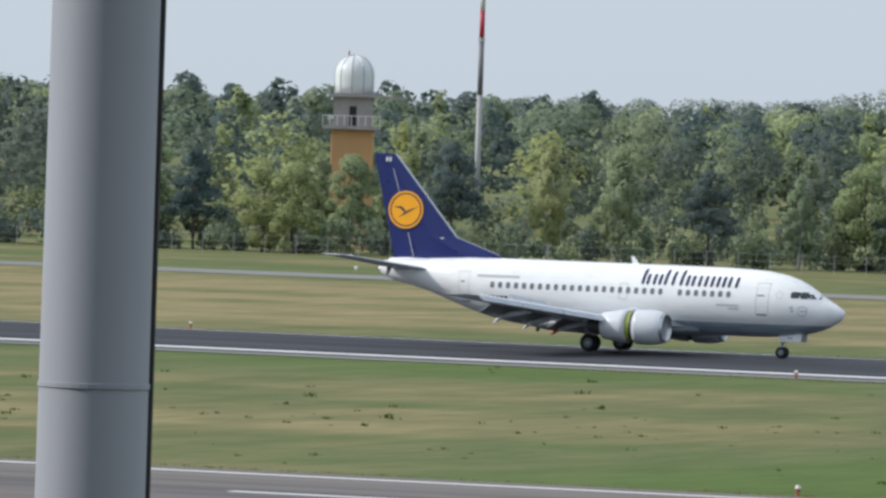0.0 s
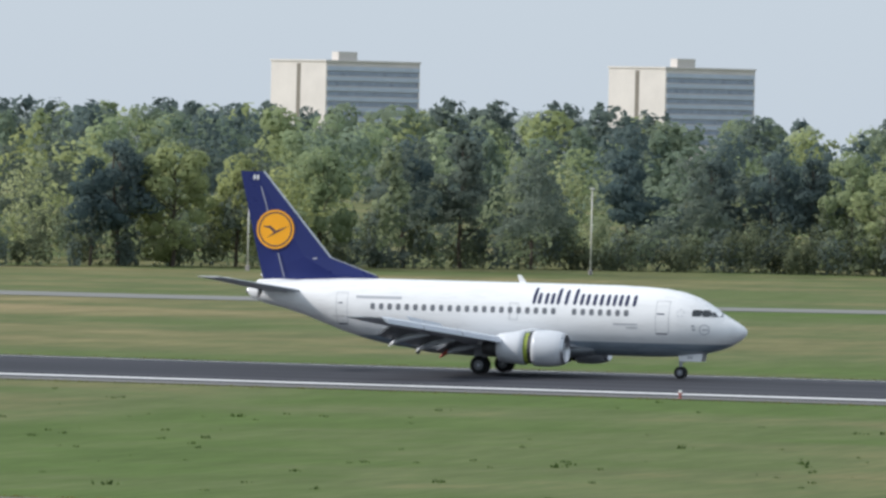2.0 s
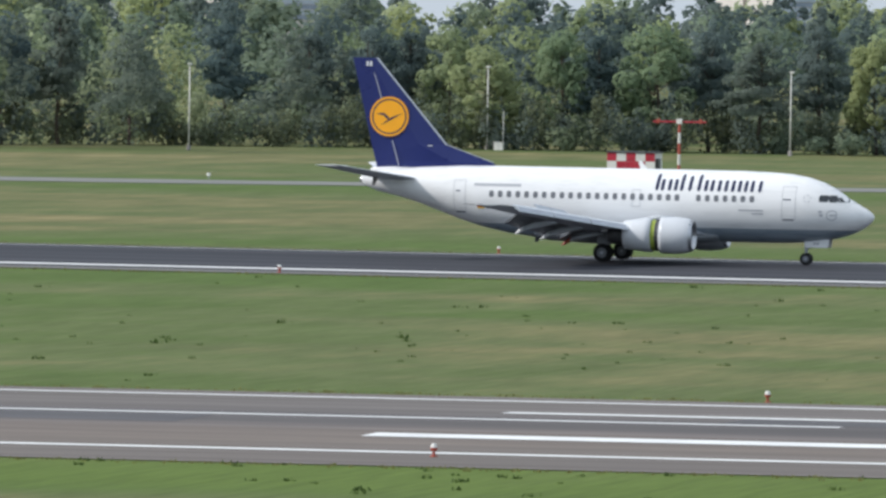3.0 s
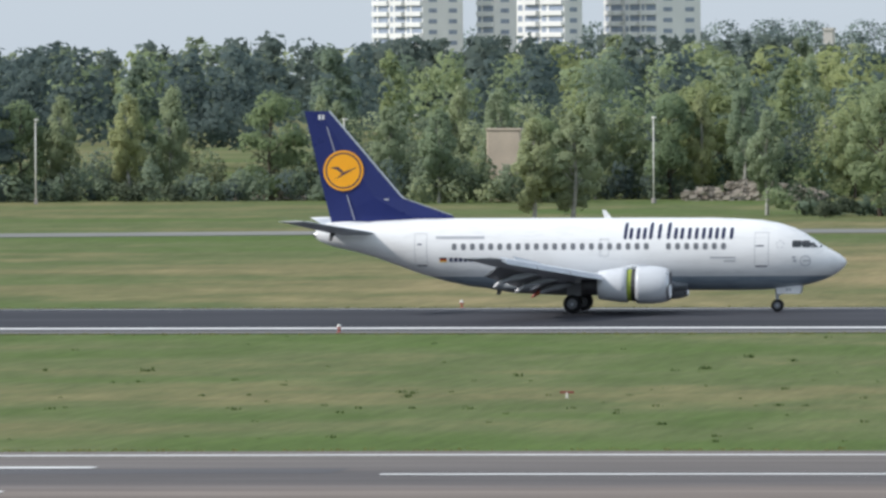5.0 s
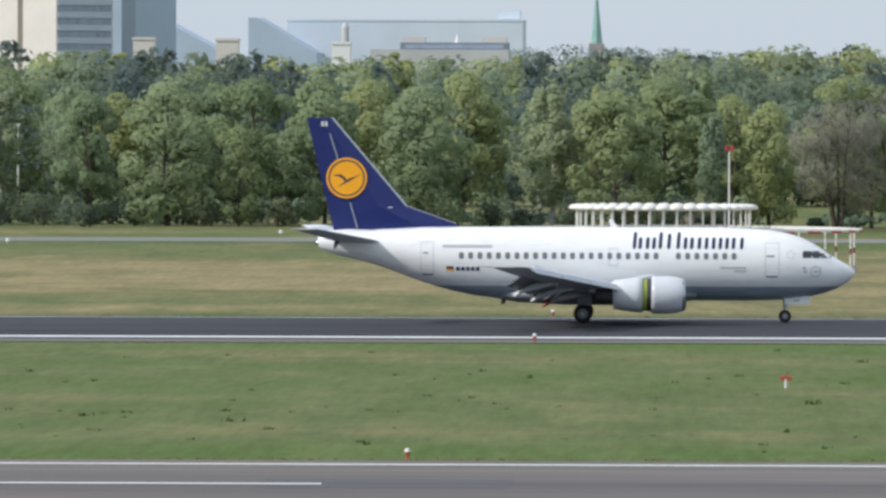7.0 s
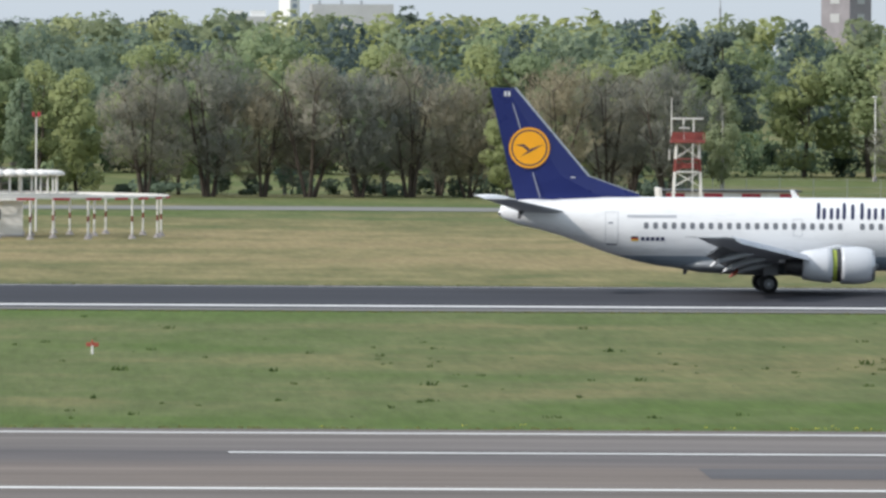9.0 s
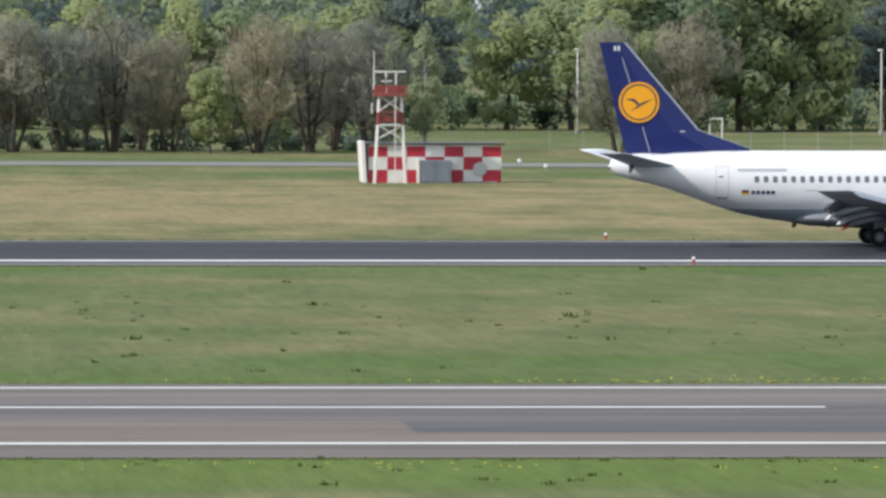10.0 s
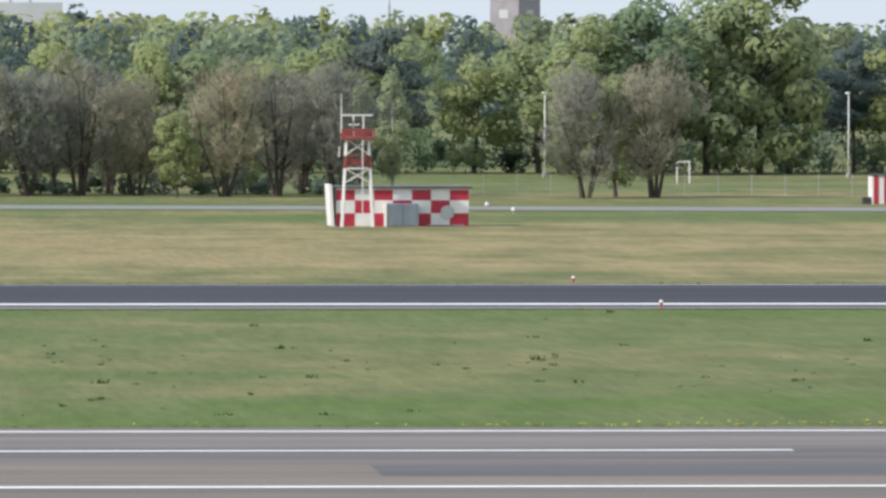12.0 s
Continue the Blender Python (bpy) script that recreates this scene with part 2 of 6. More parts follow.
LEAF_BROWN = leaves("budding brown twigs", (0.38, 0.37, 0.31), 0.08, 0.5)
LEAF_WOOD = leaves("mixed wood leaves", (0.24, 0.30, 0.225), 0.12)
LEAF_BUSH = leaves("dark shrub leaves", (0.14, 0.17, 0.12))
WEED = leaves("coarse weeds", (0.085, 0.125, 0.04))


def aircraft_skin():
    """White above, grey belly below a straight line, with faint frame-line dirt."""
    m = material("white and grey fuselage paint", (0.8, 0.8, 0.8), 0.27)
    co, sep = node(m, "TexCoord"), node(m, "SeparateXYZ")
    wire(m, co.outputs["Object"], sep.inputs[0])
    cut = node(m, "Math")
    cut.operation = "LESS_THAN"
    wire(m, sep.outputs["Z"], cut.inputs[0])
    cut.inputs[1].default_value = 1.98
    dirt = noise_of(m, local(m, (0.25, 1, 1.4)), 2.0, 5)
    top = ramp(m, dirt, [(0.3, grey(0.76)), (0.65, grey(0.82))])
    low = ramp(m, dirt, [(0.3, (0.27, 0.33, 0.39)), (0.7, (0.33, 0.39, 0.45))])
    wire(m, mix(m, cut.outputs[0], top, low), base(m)["Base Color"])
    wire(m, ramp(m, dirt, [(0.3, grey(0.22)), (0.7, grey(0.36))]), base(m)["Roughness"])
    return m


SKIN = aircraft_skin()


# ---- building helpers ----
def mesh_of(name, verts, faces, mats, smooth=False, slots=None):
    me = bpy.data.meshes.new(name)
    me.from_pydata(verts, [], faces)
    for mm in mats:
        me.materials.append(mm)
    if slots is not None:
        me.polygons.foreach_set("material_index", slots)
    if smooth:
        me.polygons.foreach_set("use_smooth", [True] * len(me.polygons))
    me.update()
    return me


def part(name, bm, mat, parent=None, label="", smooth=False):
    me = bpy.data.meshes.new(name)
    if smooth:
        for f in bm.faces:
            f.smooth = True
    bm.to_mesh(me)
    bm.free()
    me.materials.append(mat)
    ob = new(name, me)
    if parent:
        ob.parent = parent
    return tagged(ob, label)


def thing(name, label, category, at=(0, 0, 0), rz=0.0, group="", kind=""):
    ob = new(name)
    ob.empty_display_size = 0.3
    ob.matrix_world = pose(*at, 0, 0, rz)
    return tagged(ob, label, category, group, kind)


def box(bm, x0, x1, y0, y1, z0, z1, bevel=0.0):
    vs = bmesh.ops.create_cube(bm, size=1)["verts"]
    for v in vs:
        v.co = Vector(((x0 + x1) / 2 + v.co.x * (x1 - x0), (y0 + y1) / 2 + v.co.y * (y1 - y0), (z0 + z1) / 2 + v.co.z * (z1 - z0)))
    if bevel:
        bmesh.ops.bevel(bm, geom=list({e for v in vs for e in v.link_edges}), offset=bevel, segments=1, affect="EDGES")
    return bm


def tube(bm, a, b, r0, r1=None, seg=8, cap=True):
    a, b = Vector(a), Vector(b)
    r1 = r0 if r1 is None else r1
    turn = (b - a).to_track_quat("Z", "Y").to_matrix()
    rings = []
    for c, r in ((a, r0), (b, r1)):
        rings.append([bm.verts.new(c + turn @ Vector((r * math.cos(6.28318 * i / seg), r * math.sin(6.28318 * i / seg), 0))) for i in range(seg)])
    for i in range(seg):
        j = (i + 1) % seg
        bm.faces.new((rings[0][i], rings[0][j], rings[1][j], rings[1][i]))
    if cap:
        bm.faces.new(rings[1])
        bm.faces.new(rings[0][::-1])
    return bm


def loft(bm, rings, cap=True):
    """Skins a list of rings of points."""
    made = [[bm.verts.new(p) for p in r] for r in rings]
    n = len(made[0])
    for a, b in zip(made, made[1:]):
        for i in range(n):
            j = (i + 1) % n
            bm.faces.new((a[i], a[j], b[j], b[i]))
    if cap:
        bm.faces.new(made[0][::-1])
        bm.faces.new(made[-1])
    bmesh.ops.recalc_face_normals(bm, faces=bm.faces[:])
    return bm


def lerp_table(table, x):
    """Values at x from rows (x, a, b, ...), x rising."""
    if x <= table[0][0]:
        return table[0][1:]
    for p, q in zip(table, table[1:]):
        if x <= q[0]:
            k = (x - p[0]) / (q[0] - p[0])
            return tuple(a + (b - a) * k for a, b in zip(p[1:], q[1:]))
    return table[-1][1:]


# ---- ground and runways ----
def step(a, b, v):
    k = min(1.0, max(0.0, (v - a) / (b - a)))
    return k * k * (3 - 2 * k)


def dip(x, y):
    """The ground falls by a hand's width to the west, on the near side."""
    return -0.27 * (1 - step(-150, -30, x)) * (1 - step(365, 500, y))


def crown(y, mid, half, rise):
    return max(0.0, rise * (1 - abs(y - mid) / half))


NORTH = (542.3, 20.5, 0.36)
SOUTH = (333.6, 21.8, 0.22)


def strip(name, y0, y1, profile, mat, lift, x0=-1500.0, x1=1500.0, parent=None, rows=8):
    """A paved strip or a painted line along x that follows the crown."""
    xs = [x0] + [v for v in range(-480, 241, 15) if x0 < v < x1] + [x1]
    ys = sorted({y0, y1, *[y0 + (y1 - y0) * i / rows for i in range(rows + 1)]} | {v for v in (profile[0], profile[0] - profile[1], profile[0] + profile[1]) if y0 < v < y1})
    verts = [(x, y, dip(x, y) + crown(y, *profile) + lift) for y in ys for x in xs]
    n = len(xs)
    faces = [(j * n + i, j * n + i + 1, (j + 1) * n + i + 1, (j + 1) * n + i) for j in range(len(ys) - 1) for i in range(n - 1)]
    ob = new(name, mesh_of(name, verts, faces, [mat]))
    if parent:
        ob.parent = parent
    return ob


def build_ground():
    xs = [-4500, -2500, -1500, -900] + list(range(-480, 241, 15)) + [500, 900, 1500, 2500, 4500]
    ys = [-400, -100, 0, 100, 200, 260] + list(range(280, 640, 12)) + [660, 720, 800, 900, 1000, 1200, 1500, 2000, 3000, 4900]
    n = len(xs)
    verts = [(x, y, dip(x, y)) for y in ys for x in xs]
    faces = [(j * n + i, j * n + i + 1, (j + 1) * n + i + 1, (j + 1) * n + i) for j in range(len(ys) - 1) for i in range(n - 1)]
    tagged(new("ground", mesh_of("ground", verts, faces, [GRASS])), "mown airfield grass, green with dry tan streaks", "ground", kind="structure")


def build_runways():
    a = tagged(strip("runway_north", 515.2, 565.5, NORTH, TARMAC_DARK, 0.03), "dark asphalt runway with white edge lines", "runway", kind="structure")
    tagged(strip("edge_line", 521.3, 523.1, NORTH, LINE_PAINT, 0.045, parent=a, rows=2), "white painted line")
    tagged(strip("edge_line", 562.0, 563.1, NORTH, LINE_PAINT, 0.045, parent=a, rows=2), "white painted line")
    tagged(strip("shoulder", 513.2, 518.0, NORTH, TARMAC_SHOULDER, 0.04, parent=a, rows=2), "pale dusty asphalt shoulder")
    b = tagged(strip("runway_south", 302.4, 359.3, SOUTH, TARMAC_GREY, 0.03), "worn grey asphalt runway with white markings", "runway", kind="structure")
    for y in (311.8, 355.4):
        tagged(strip("edge_line", y - 0.5, y + 0.5, SOUTH, LINE_PAINT, 0.045, parent=b, rows=2), "white painted line")
    for i in range(-9, 6):
        x = 6.5 + 50.6 * i
        strip("centre_dash", 333.15, 334.05, SOUTH, LINE_PAINT, 0.05, x, x + 30.3, b, 2)
    tagged(strip("touchdown_bar", 340.5, 342.2, SOUTH, LINE_PAINT, 0.05, -78.0, -55.2, b, 2), "white touchdown bar")
    tagged(strip("touchdown_bar", 320.9, 323.3, SOUTH, LINE_PAINT, 0.05, -78.3, -55.3, b, 2), "wide white touchdown bar")
    for x0, x1, y0, y1 in ((-15.9, -7.4, 331.2, 338.8), (-69, -46, 334.6, 340.2), (-140, -86.5, 327.5, 332.9), (21.8, 44.0, 318.4, 324.8), (44.5, 90, 335, 338.6)):
        strip("repair_patch", y0, y1, SOUTH, PATCH, 0.038, x0, x1, b, 2)
    bits = [(-1500, 750), (-420, 754), (-352, 757), (-241, 764), (-200, 775), (-150, 800), (-108, 813), (-45, 815), (25, 816), (88, 806), (200, 798), (1500, 790)]
    verts, faces = [], []
    for i, (x, y) in enumerate(bits):
        verts += [(x, y - 9, 0.04), (x, y + 9, 0.04)]
        if i:
            faces.append((2 * i - 2, 2 * i, 2 * i + 1, 2 * i - 1))
    tagged(new("taxiway", mesh_of("taxiway", verts, faces, [CONCRETE])), "pale concrete taxiway between strips of grass", "taxiway", kind="structure")


PATCH = asphalt("fresh asphalt patch", (0.1, 0.096, 0.1), (0.112, 0.107, 0.11), 0.2)


# ---- the airliner: origin on the ground between the main wheels, nose along +x ----
# x, top, bottom, half width
BODY = [(-14.6, 4.62, 4.10, 0.16), (-14.35, 4.80, 3.92, 0.36), (-13.6, 4.84, 3.62, 0.60), (-12.4, 4.95, 3.36, 0.87), (-11.2, 5.05, 3.02, 1.14), (-10.0, 5.11, 2.58, 1.40),
        (-8.8, 5.18, 2.14, 1.62), (-7.4, 5.19, 1.72, 1.78), (-6.0, 5.19, 1.42, 1.86), (-4.4, 5.19, 1.24, 1.88), (-2.6, 5.19, 1.18, 1.88), (0, 5.19, 1.18, 1.88),
        (4, 5.19, 1.18, 1.88), (7.5, 5.18, 1.18, 1.88), (9.0, 5.13, 1.18, 1.87), (10.2, 5.05, 1.20, 1.83), (11.2, 4.88, 1.26, 1.75), (12.0, 4.62, 1.36, 1.62), (12.6, 4.32, 1.46, 1.49),
        (13.1, 4.0, 1.58, 1.34), (13.5, 3.71, 1.70, 1.19), (13.9, 3.48, 1.86, 1.0), (14.3, 3.26, 2.08, 0.74), (14.6, 3.07, 2.30, 0.49), (14.8, 2.91, 2.52, 0.24), (14.87, 2.78, 2.68, 0.06)]


def body_side(x, z, out=0.0, side=-1):
    """A point on the fuselage skin at x and height z."""
    top, low, half = lerp_table(BODY, x)
    mid, r = (top + low) / 2, (top - low) / 2
    c = max(-0.999, min(0.999, (z - mid) / r))
    y = half * math.sqrt(1 - c * c)
    n = Vector((0, y / half ** 2, (z - mid) / r ** 2)).normalized()
    return Vector((x, side * (y + n.y * out), z + n.z * out))


def decal(name, x0, x1, z0, z1, mat, parent, side=-1, slant=0.0, out=0.012, nx=2, nz=4, label="", cut=0.0):
    """A painted panel lying on the skin; slant leans its top forward; cut trims the corners."""
    bm = bmesh.new()
    grid = []
    for j in range(nz + 1):
        k = j / nz
        trim = cut * (abs(2 * k - 1) > 0.99)
        grid.append([bm.verts.new(body_side(x0 + trim + (x1 - x0 - 2 * trim) * i / nx + slant * k, z0 + (z1 - z0) * k, out, side)) for i in range(nx + 1)])
    for j in range(nz):
        for i in range(nx):
            f = (grid[j][i], grid[j][i + 1], grid[j + 1][i + 1], grid[j + 1][i])
            bm.faces.new(f if side < 0 else f[::-1])
    return part(name, bm, mat, parent, label)


def seam(name, x0, x1, z0, z1, parent, w=0.025):
    """The thin outline of a door."""
    bm = bmesh.new()
    for a, b, c, d in ((x0, x1, z0, z0 + w), (x0, x1, z1 - w, z1), (x0, x0 + w, z0, z1), (x1 - w, x1, z0, z1)):
        n = 6
        prev = None
        for j in range(n + 1):
            z = c + (d - c) * j / n
            row = [bm.verts.new(body_side(x, z, 0.01)) for x in (a, b)]
            if prev:
                bm.faces.new((prev[0], prev[1], row[1], row[0]))
            prev = row
    return part(name, bm, SEAM, parent, "thin grey door outline")


def foil(chord_le, chord_te, z, y, thick, n=10):
    """A section ring: leading edge, upper side, trailing edge, lower side."""
    up, low = [], []
    for i in range(n + 1):
        k = i / n
        t = thick * (2.97 * math.sqrt(k) - 1.26 * k - 3.516 * k * k + 2.843 * k ** 3 - 1.036 * k ** 4) * 0.5 + 0.004
        x = chord_le + (chord_te - chord_le) * k
        up.append((x, y, z + t))
        low.append((x, y, z - t * 0.7))
    return up + low[::-1]


WING = [(1.5, 5.6, -1.55, 1.62, 0.72), (2.6, 3.95, -1.55, 1.75, 0.52), (4.8, 2.1, -1.5, 2.0, 0.42), (8.0, 0.4, -2.65, 2.42, 0.30), (11.5, -1.45, -3.85, 2.88, 0.2), (14.1, -2.85, -4.62, 3.22, 0.12), (14.4, -3.3, -4.7, 3.27, 0.05)]


def wing_at(y):
    return lerp_table([(w[0], *w[1:]) for w in WING], abs(y))


def build_wing(parent, side):
    bm = loft(bmesh.new(), [foil(le, te + 0.0, z, side * y, t) for y, le, te, z, t in WING])
    wing = part("wing", bm, WINGGREY, parent, "grey swept wing with flaps down", True)
    bm = loft(bmesh.new(), [[(le + 0.05, side * y, z + 0.03), (le - 0.16, side * y, z + t * 0.42), (le - 0.16, side * y, z - t * 0.34)] for y, le, te, z, t in WING[1:]])
    part("leading_edge", bm, METAL, wing, "bare metal leading edge")
    # slats ahead of the wing outboard of the engine
    for y0, y1 in ((5.6, 8.3), (8.4, 11.1), (11.2, 13.7)):
        rings = []
        for y in (y0, y1):
            le, te, z, t = wing_at(y)
            rings.append([(le + 0.34, side * y, z - 0.24), (le + 0.24, side * y, z + 0.04), (le - 0.14, side * y, z + 0.16), (le + 0.05, side * y, z - 0.1)])
        part("slat", loft(bmesh.new(), rings), SLAT, wing, "extended leading-edge slat")
    # double slotted flaps hanging behind the trailing edge
    for y0, y1 in ((2.1, 4.3), (5.5, 10.4)):
        for back, drop, c, lab in ((0.15, 0.14, 0.75, "fore flap"), (0.72, 0.52, 0.62, "aft flap")):
            rings = []
            for y in (y0, y1):
                le, te, z, t = wing_at(y)
                k = 1.0 if y < 6 else 0.8
                x, zz = te + 0.25 - back * k, z - 0.02 - drop * k
                rings.append([(x + c * k * 0.75, side * y, zz + c * k * 0.36), (x + 0.2, side * y, zz + 0.22), (x - c * k * 0.35, side * y, zz - c * k * 0.22), (x + 0.1, side * y, zz - 0.01)])
            part("flap", loft(bmesh.new(), rings), FLAPGREY, wing, "grey lowered " + lab)
    # flap track fairings
    for y, lab in ((3.4, "red tipped"), (6.4, "white tipped"), (8.9, "white tipped")):
        le, te, z, t = wing_at(y)
        rings = []
        for k, r in ((0.0, 0.04), (0.25, 0.15), (0.6, 0.19), (0.85, 0.14), (1.0, 0.03)):
            x, zz = te + 1.7 - 2.2 * k, z - 0.28 - 0.5 * k * k
            rings.append([(x, side * y + r * 0.7 * math.cos(a * 0.785), zz + r * math.sin(a * 0.785)) for a in range(8)])
        fair = part("flap_fairing", loft(bmesh.new(), rings), WINGGREY, wing, "canoe fairing under the flap", True)
        bm = loft(bmesh.new(), [[(te - 0.2 - 0.5 * k, side * y + r * 0.8 * math.cos(a * 0.785), z - 0.62 - 0.34 * k + r * math.sin(a * 0.785)) for a in range(8)] for k, r in ((0, 0.16), (0.6, 0.12), (1.0, 0.03))])
        part("fairing_tip", bm, RUST if y < 4 else WHITE, fair, lab + " fairing end")
    # raised spoilers
    for y0, y1, lift in ((3.0, 4.6, 0.5), (6.3, 7.9, 0.55), (8.0, 9.4, 0.55)):
        rings = []
        for y in (y0, y1):
            le, te, z, t = wing_at(y)
            rings.append([(te + 1.25, side * y, z + 0.13), (te + 0.62, side * y, z + 0.13 + lift), (te + 0.6, side * y, z + 0.10 + lift), (te + 1.2, side * y, z + 0.09)])
        part("spoiler", loft(bmesh.new(), rings), WINGGREY, wing, "raised grey spoiler panel")
    le, te, z, t = WING[-1][1:]
    bm = tube(bmesh.new(), (te, side * 14.35, z), (te - 0.7, side * 14.3, z + 0.03), 0.02, 0.008, 5)
    part("static_wick", bm, DARK_METAL, wing)


def ring_x(x, y, z, r, n=24, flat=0.0):
    out = []
    for i in range(n):
        a = 6.28318 * i / n
        zz = math.sin(a) * r
        if zz < 0:
            zz *= 1 - flat
        out.append((x, y + math.cos(a) * r, z + zz))
    return out


def build_engine(parent, side):
    y, z = side * 4.83, 1.56
    fore = [(3.78, 0.9), (3.77, 1.04), (4.0, 1.06), (4.6, 1.07), (5.1, 1.02), (5.45, 0.93), (5.6, 0.84), (5.58, 0.78), (5.35, 0.72), (4.9, 0.72)]
    eng = part("engine_cowl", loft(bmesh.new(), [ring_x(x, y, z, r, 24, 0.06) for x, r in fore], False), NACELLE, parent, "pale grey engine cowl", True)
    part("intake_lip", loft(bmesh.new(), [ring_x(x, y, z, r, 24, 0.06) for x, r in ((5.44, 0.937), (5.62, 0.845), (5.6, 0.77), (5.36, 0.718))], False), METAL, eng, "bare metal intake lip", True)
    bm = loft(bmesh.new(), [ring_x(x, y, z, r) for x, r in ((4.95, 0.73), (4.9, 0.2), (5.25, 0.02))], False)
    part("fan", bm, DARK_METAL, eng, "dark engine fan")
    part("reverser_gap", loft(bmesh.new(), [ring_x(x, y, z, r, 24, 0.06) for x, r in ((3.1, 0.9), (3.85, 0.91))], False), LIME, eng, "green yellow lining of the open reverser")
    part("cascade", loft(bmesh.new(), [ring_x(x, y, z, r, 24, 0.06) for x, r in ((3.52, 0.915), (3.9, 0.945))], False), DARK_METAL, eng, "dark reverser cascade")
    aft = [(3.28, 0.92), (3.26, 1.0), (2.9, 0.98), (2.3, 0.9), (1.7, 0.8), (1.66, 0.72), (2.2, 0.6)]
    part("reverser_sleeve", loft(bmesh.new(), [ring_x(x, y, z, r, 24, 0.06) for x, r in aft], False), NACELLE, eng, "engine sleeve slid back", True)
    part("exhaust", loft(bmesh.new(), [ring_x(x, y, z, r, 16) for x, r in ((2.4, 0.58), (1.2, 0.5), (0.75, 0.4), (0.72, 0.34), (1.3, 0.2))], False), DARK_METAL, eng, "dark exhaust nozzle", True)
    bm = loft(bmesh.new(), [[(x, y - w, zz), (x, y + w, zz), (x, y + w, zz - hh), (x, y - w, zz - hh)] for x, zz, hh, w in ((4.5, 2.63, 0.1, 0.03), (3.6, 2.72, 0.3, 0.16), (2.0, 2.38, 0.5, 0.2), (0.4, 2.0, 0.3, 0.12))])
    part("pylon", bm, NACELLE, parent, "engine pylon", True)


def wheel(parent, x, y, r, w, wheels):
    """A wheel with its own axle pose, so that it can roll."""
    prof = [(0.55, -0.5), (0.93, -0.5), (1.0, -0.3), (1.0, 0.3), (0.93, 0.5), (0.55, 0.5)]
    rings = [[(r * k * math.cos(6.28318 * i / 20), w * s, r * k * math.sin(6.28318 * i / 20)) for i in range(20)] for k, s in prof]
    tyre = part("wheel", loft(bmesh.new(), rings, False), RUBBER, parent, "black rolling tyre", True)
    rings = [[(r * k * math.cos(6.28318 * i / 12), w * s, r * k * math.sin(6.28318 * i / 12)) for i in range(12)] for k, s in ((0.56, -0.46), (0.5, -0.36), (0.2, -0.4), (0.18, 0.4), (0.5, 0.36), (0.56, 0.46))]
    part("rim", loft(bmesh.new(), rings), HUB, tyre, "grey wheel rim")
    wheels.append((tyre, x, y, r))


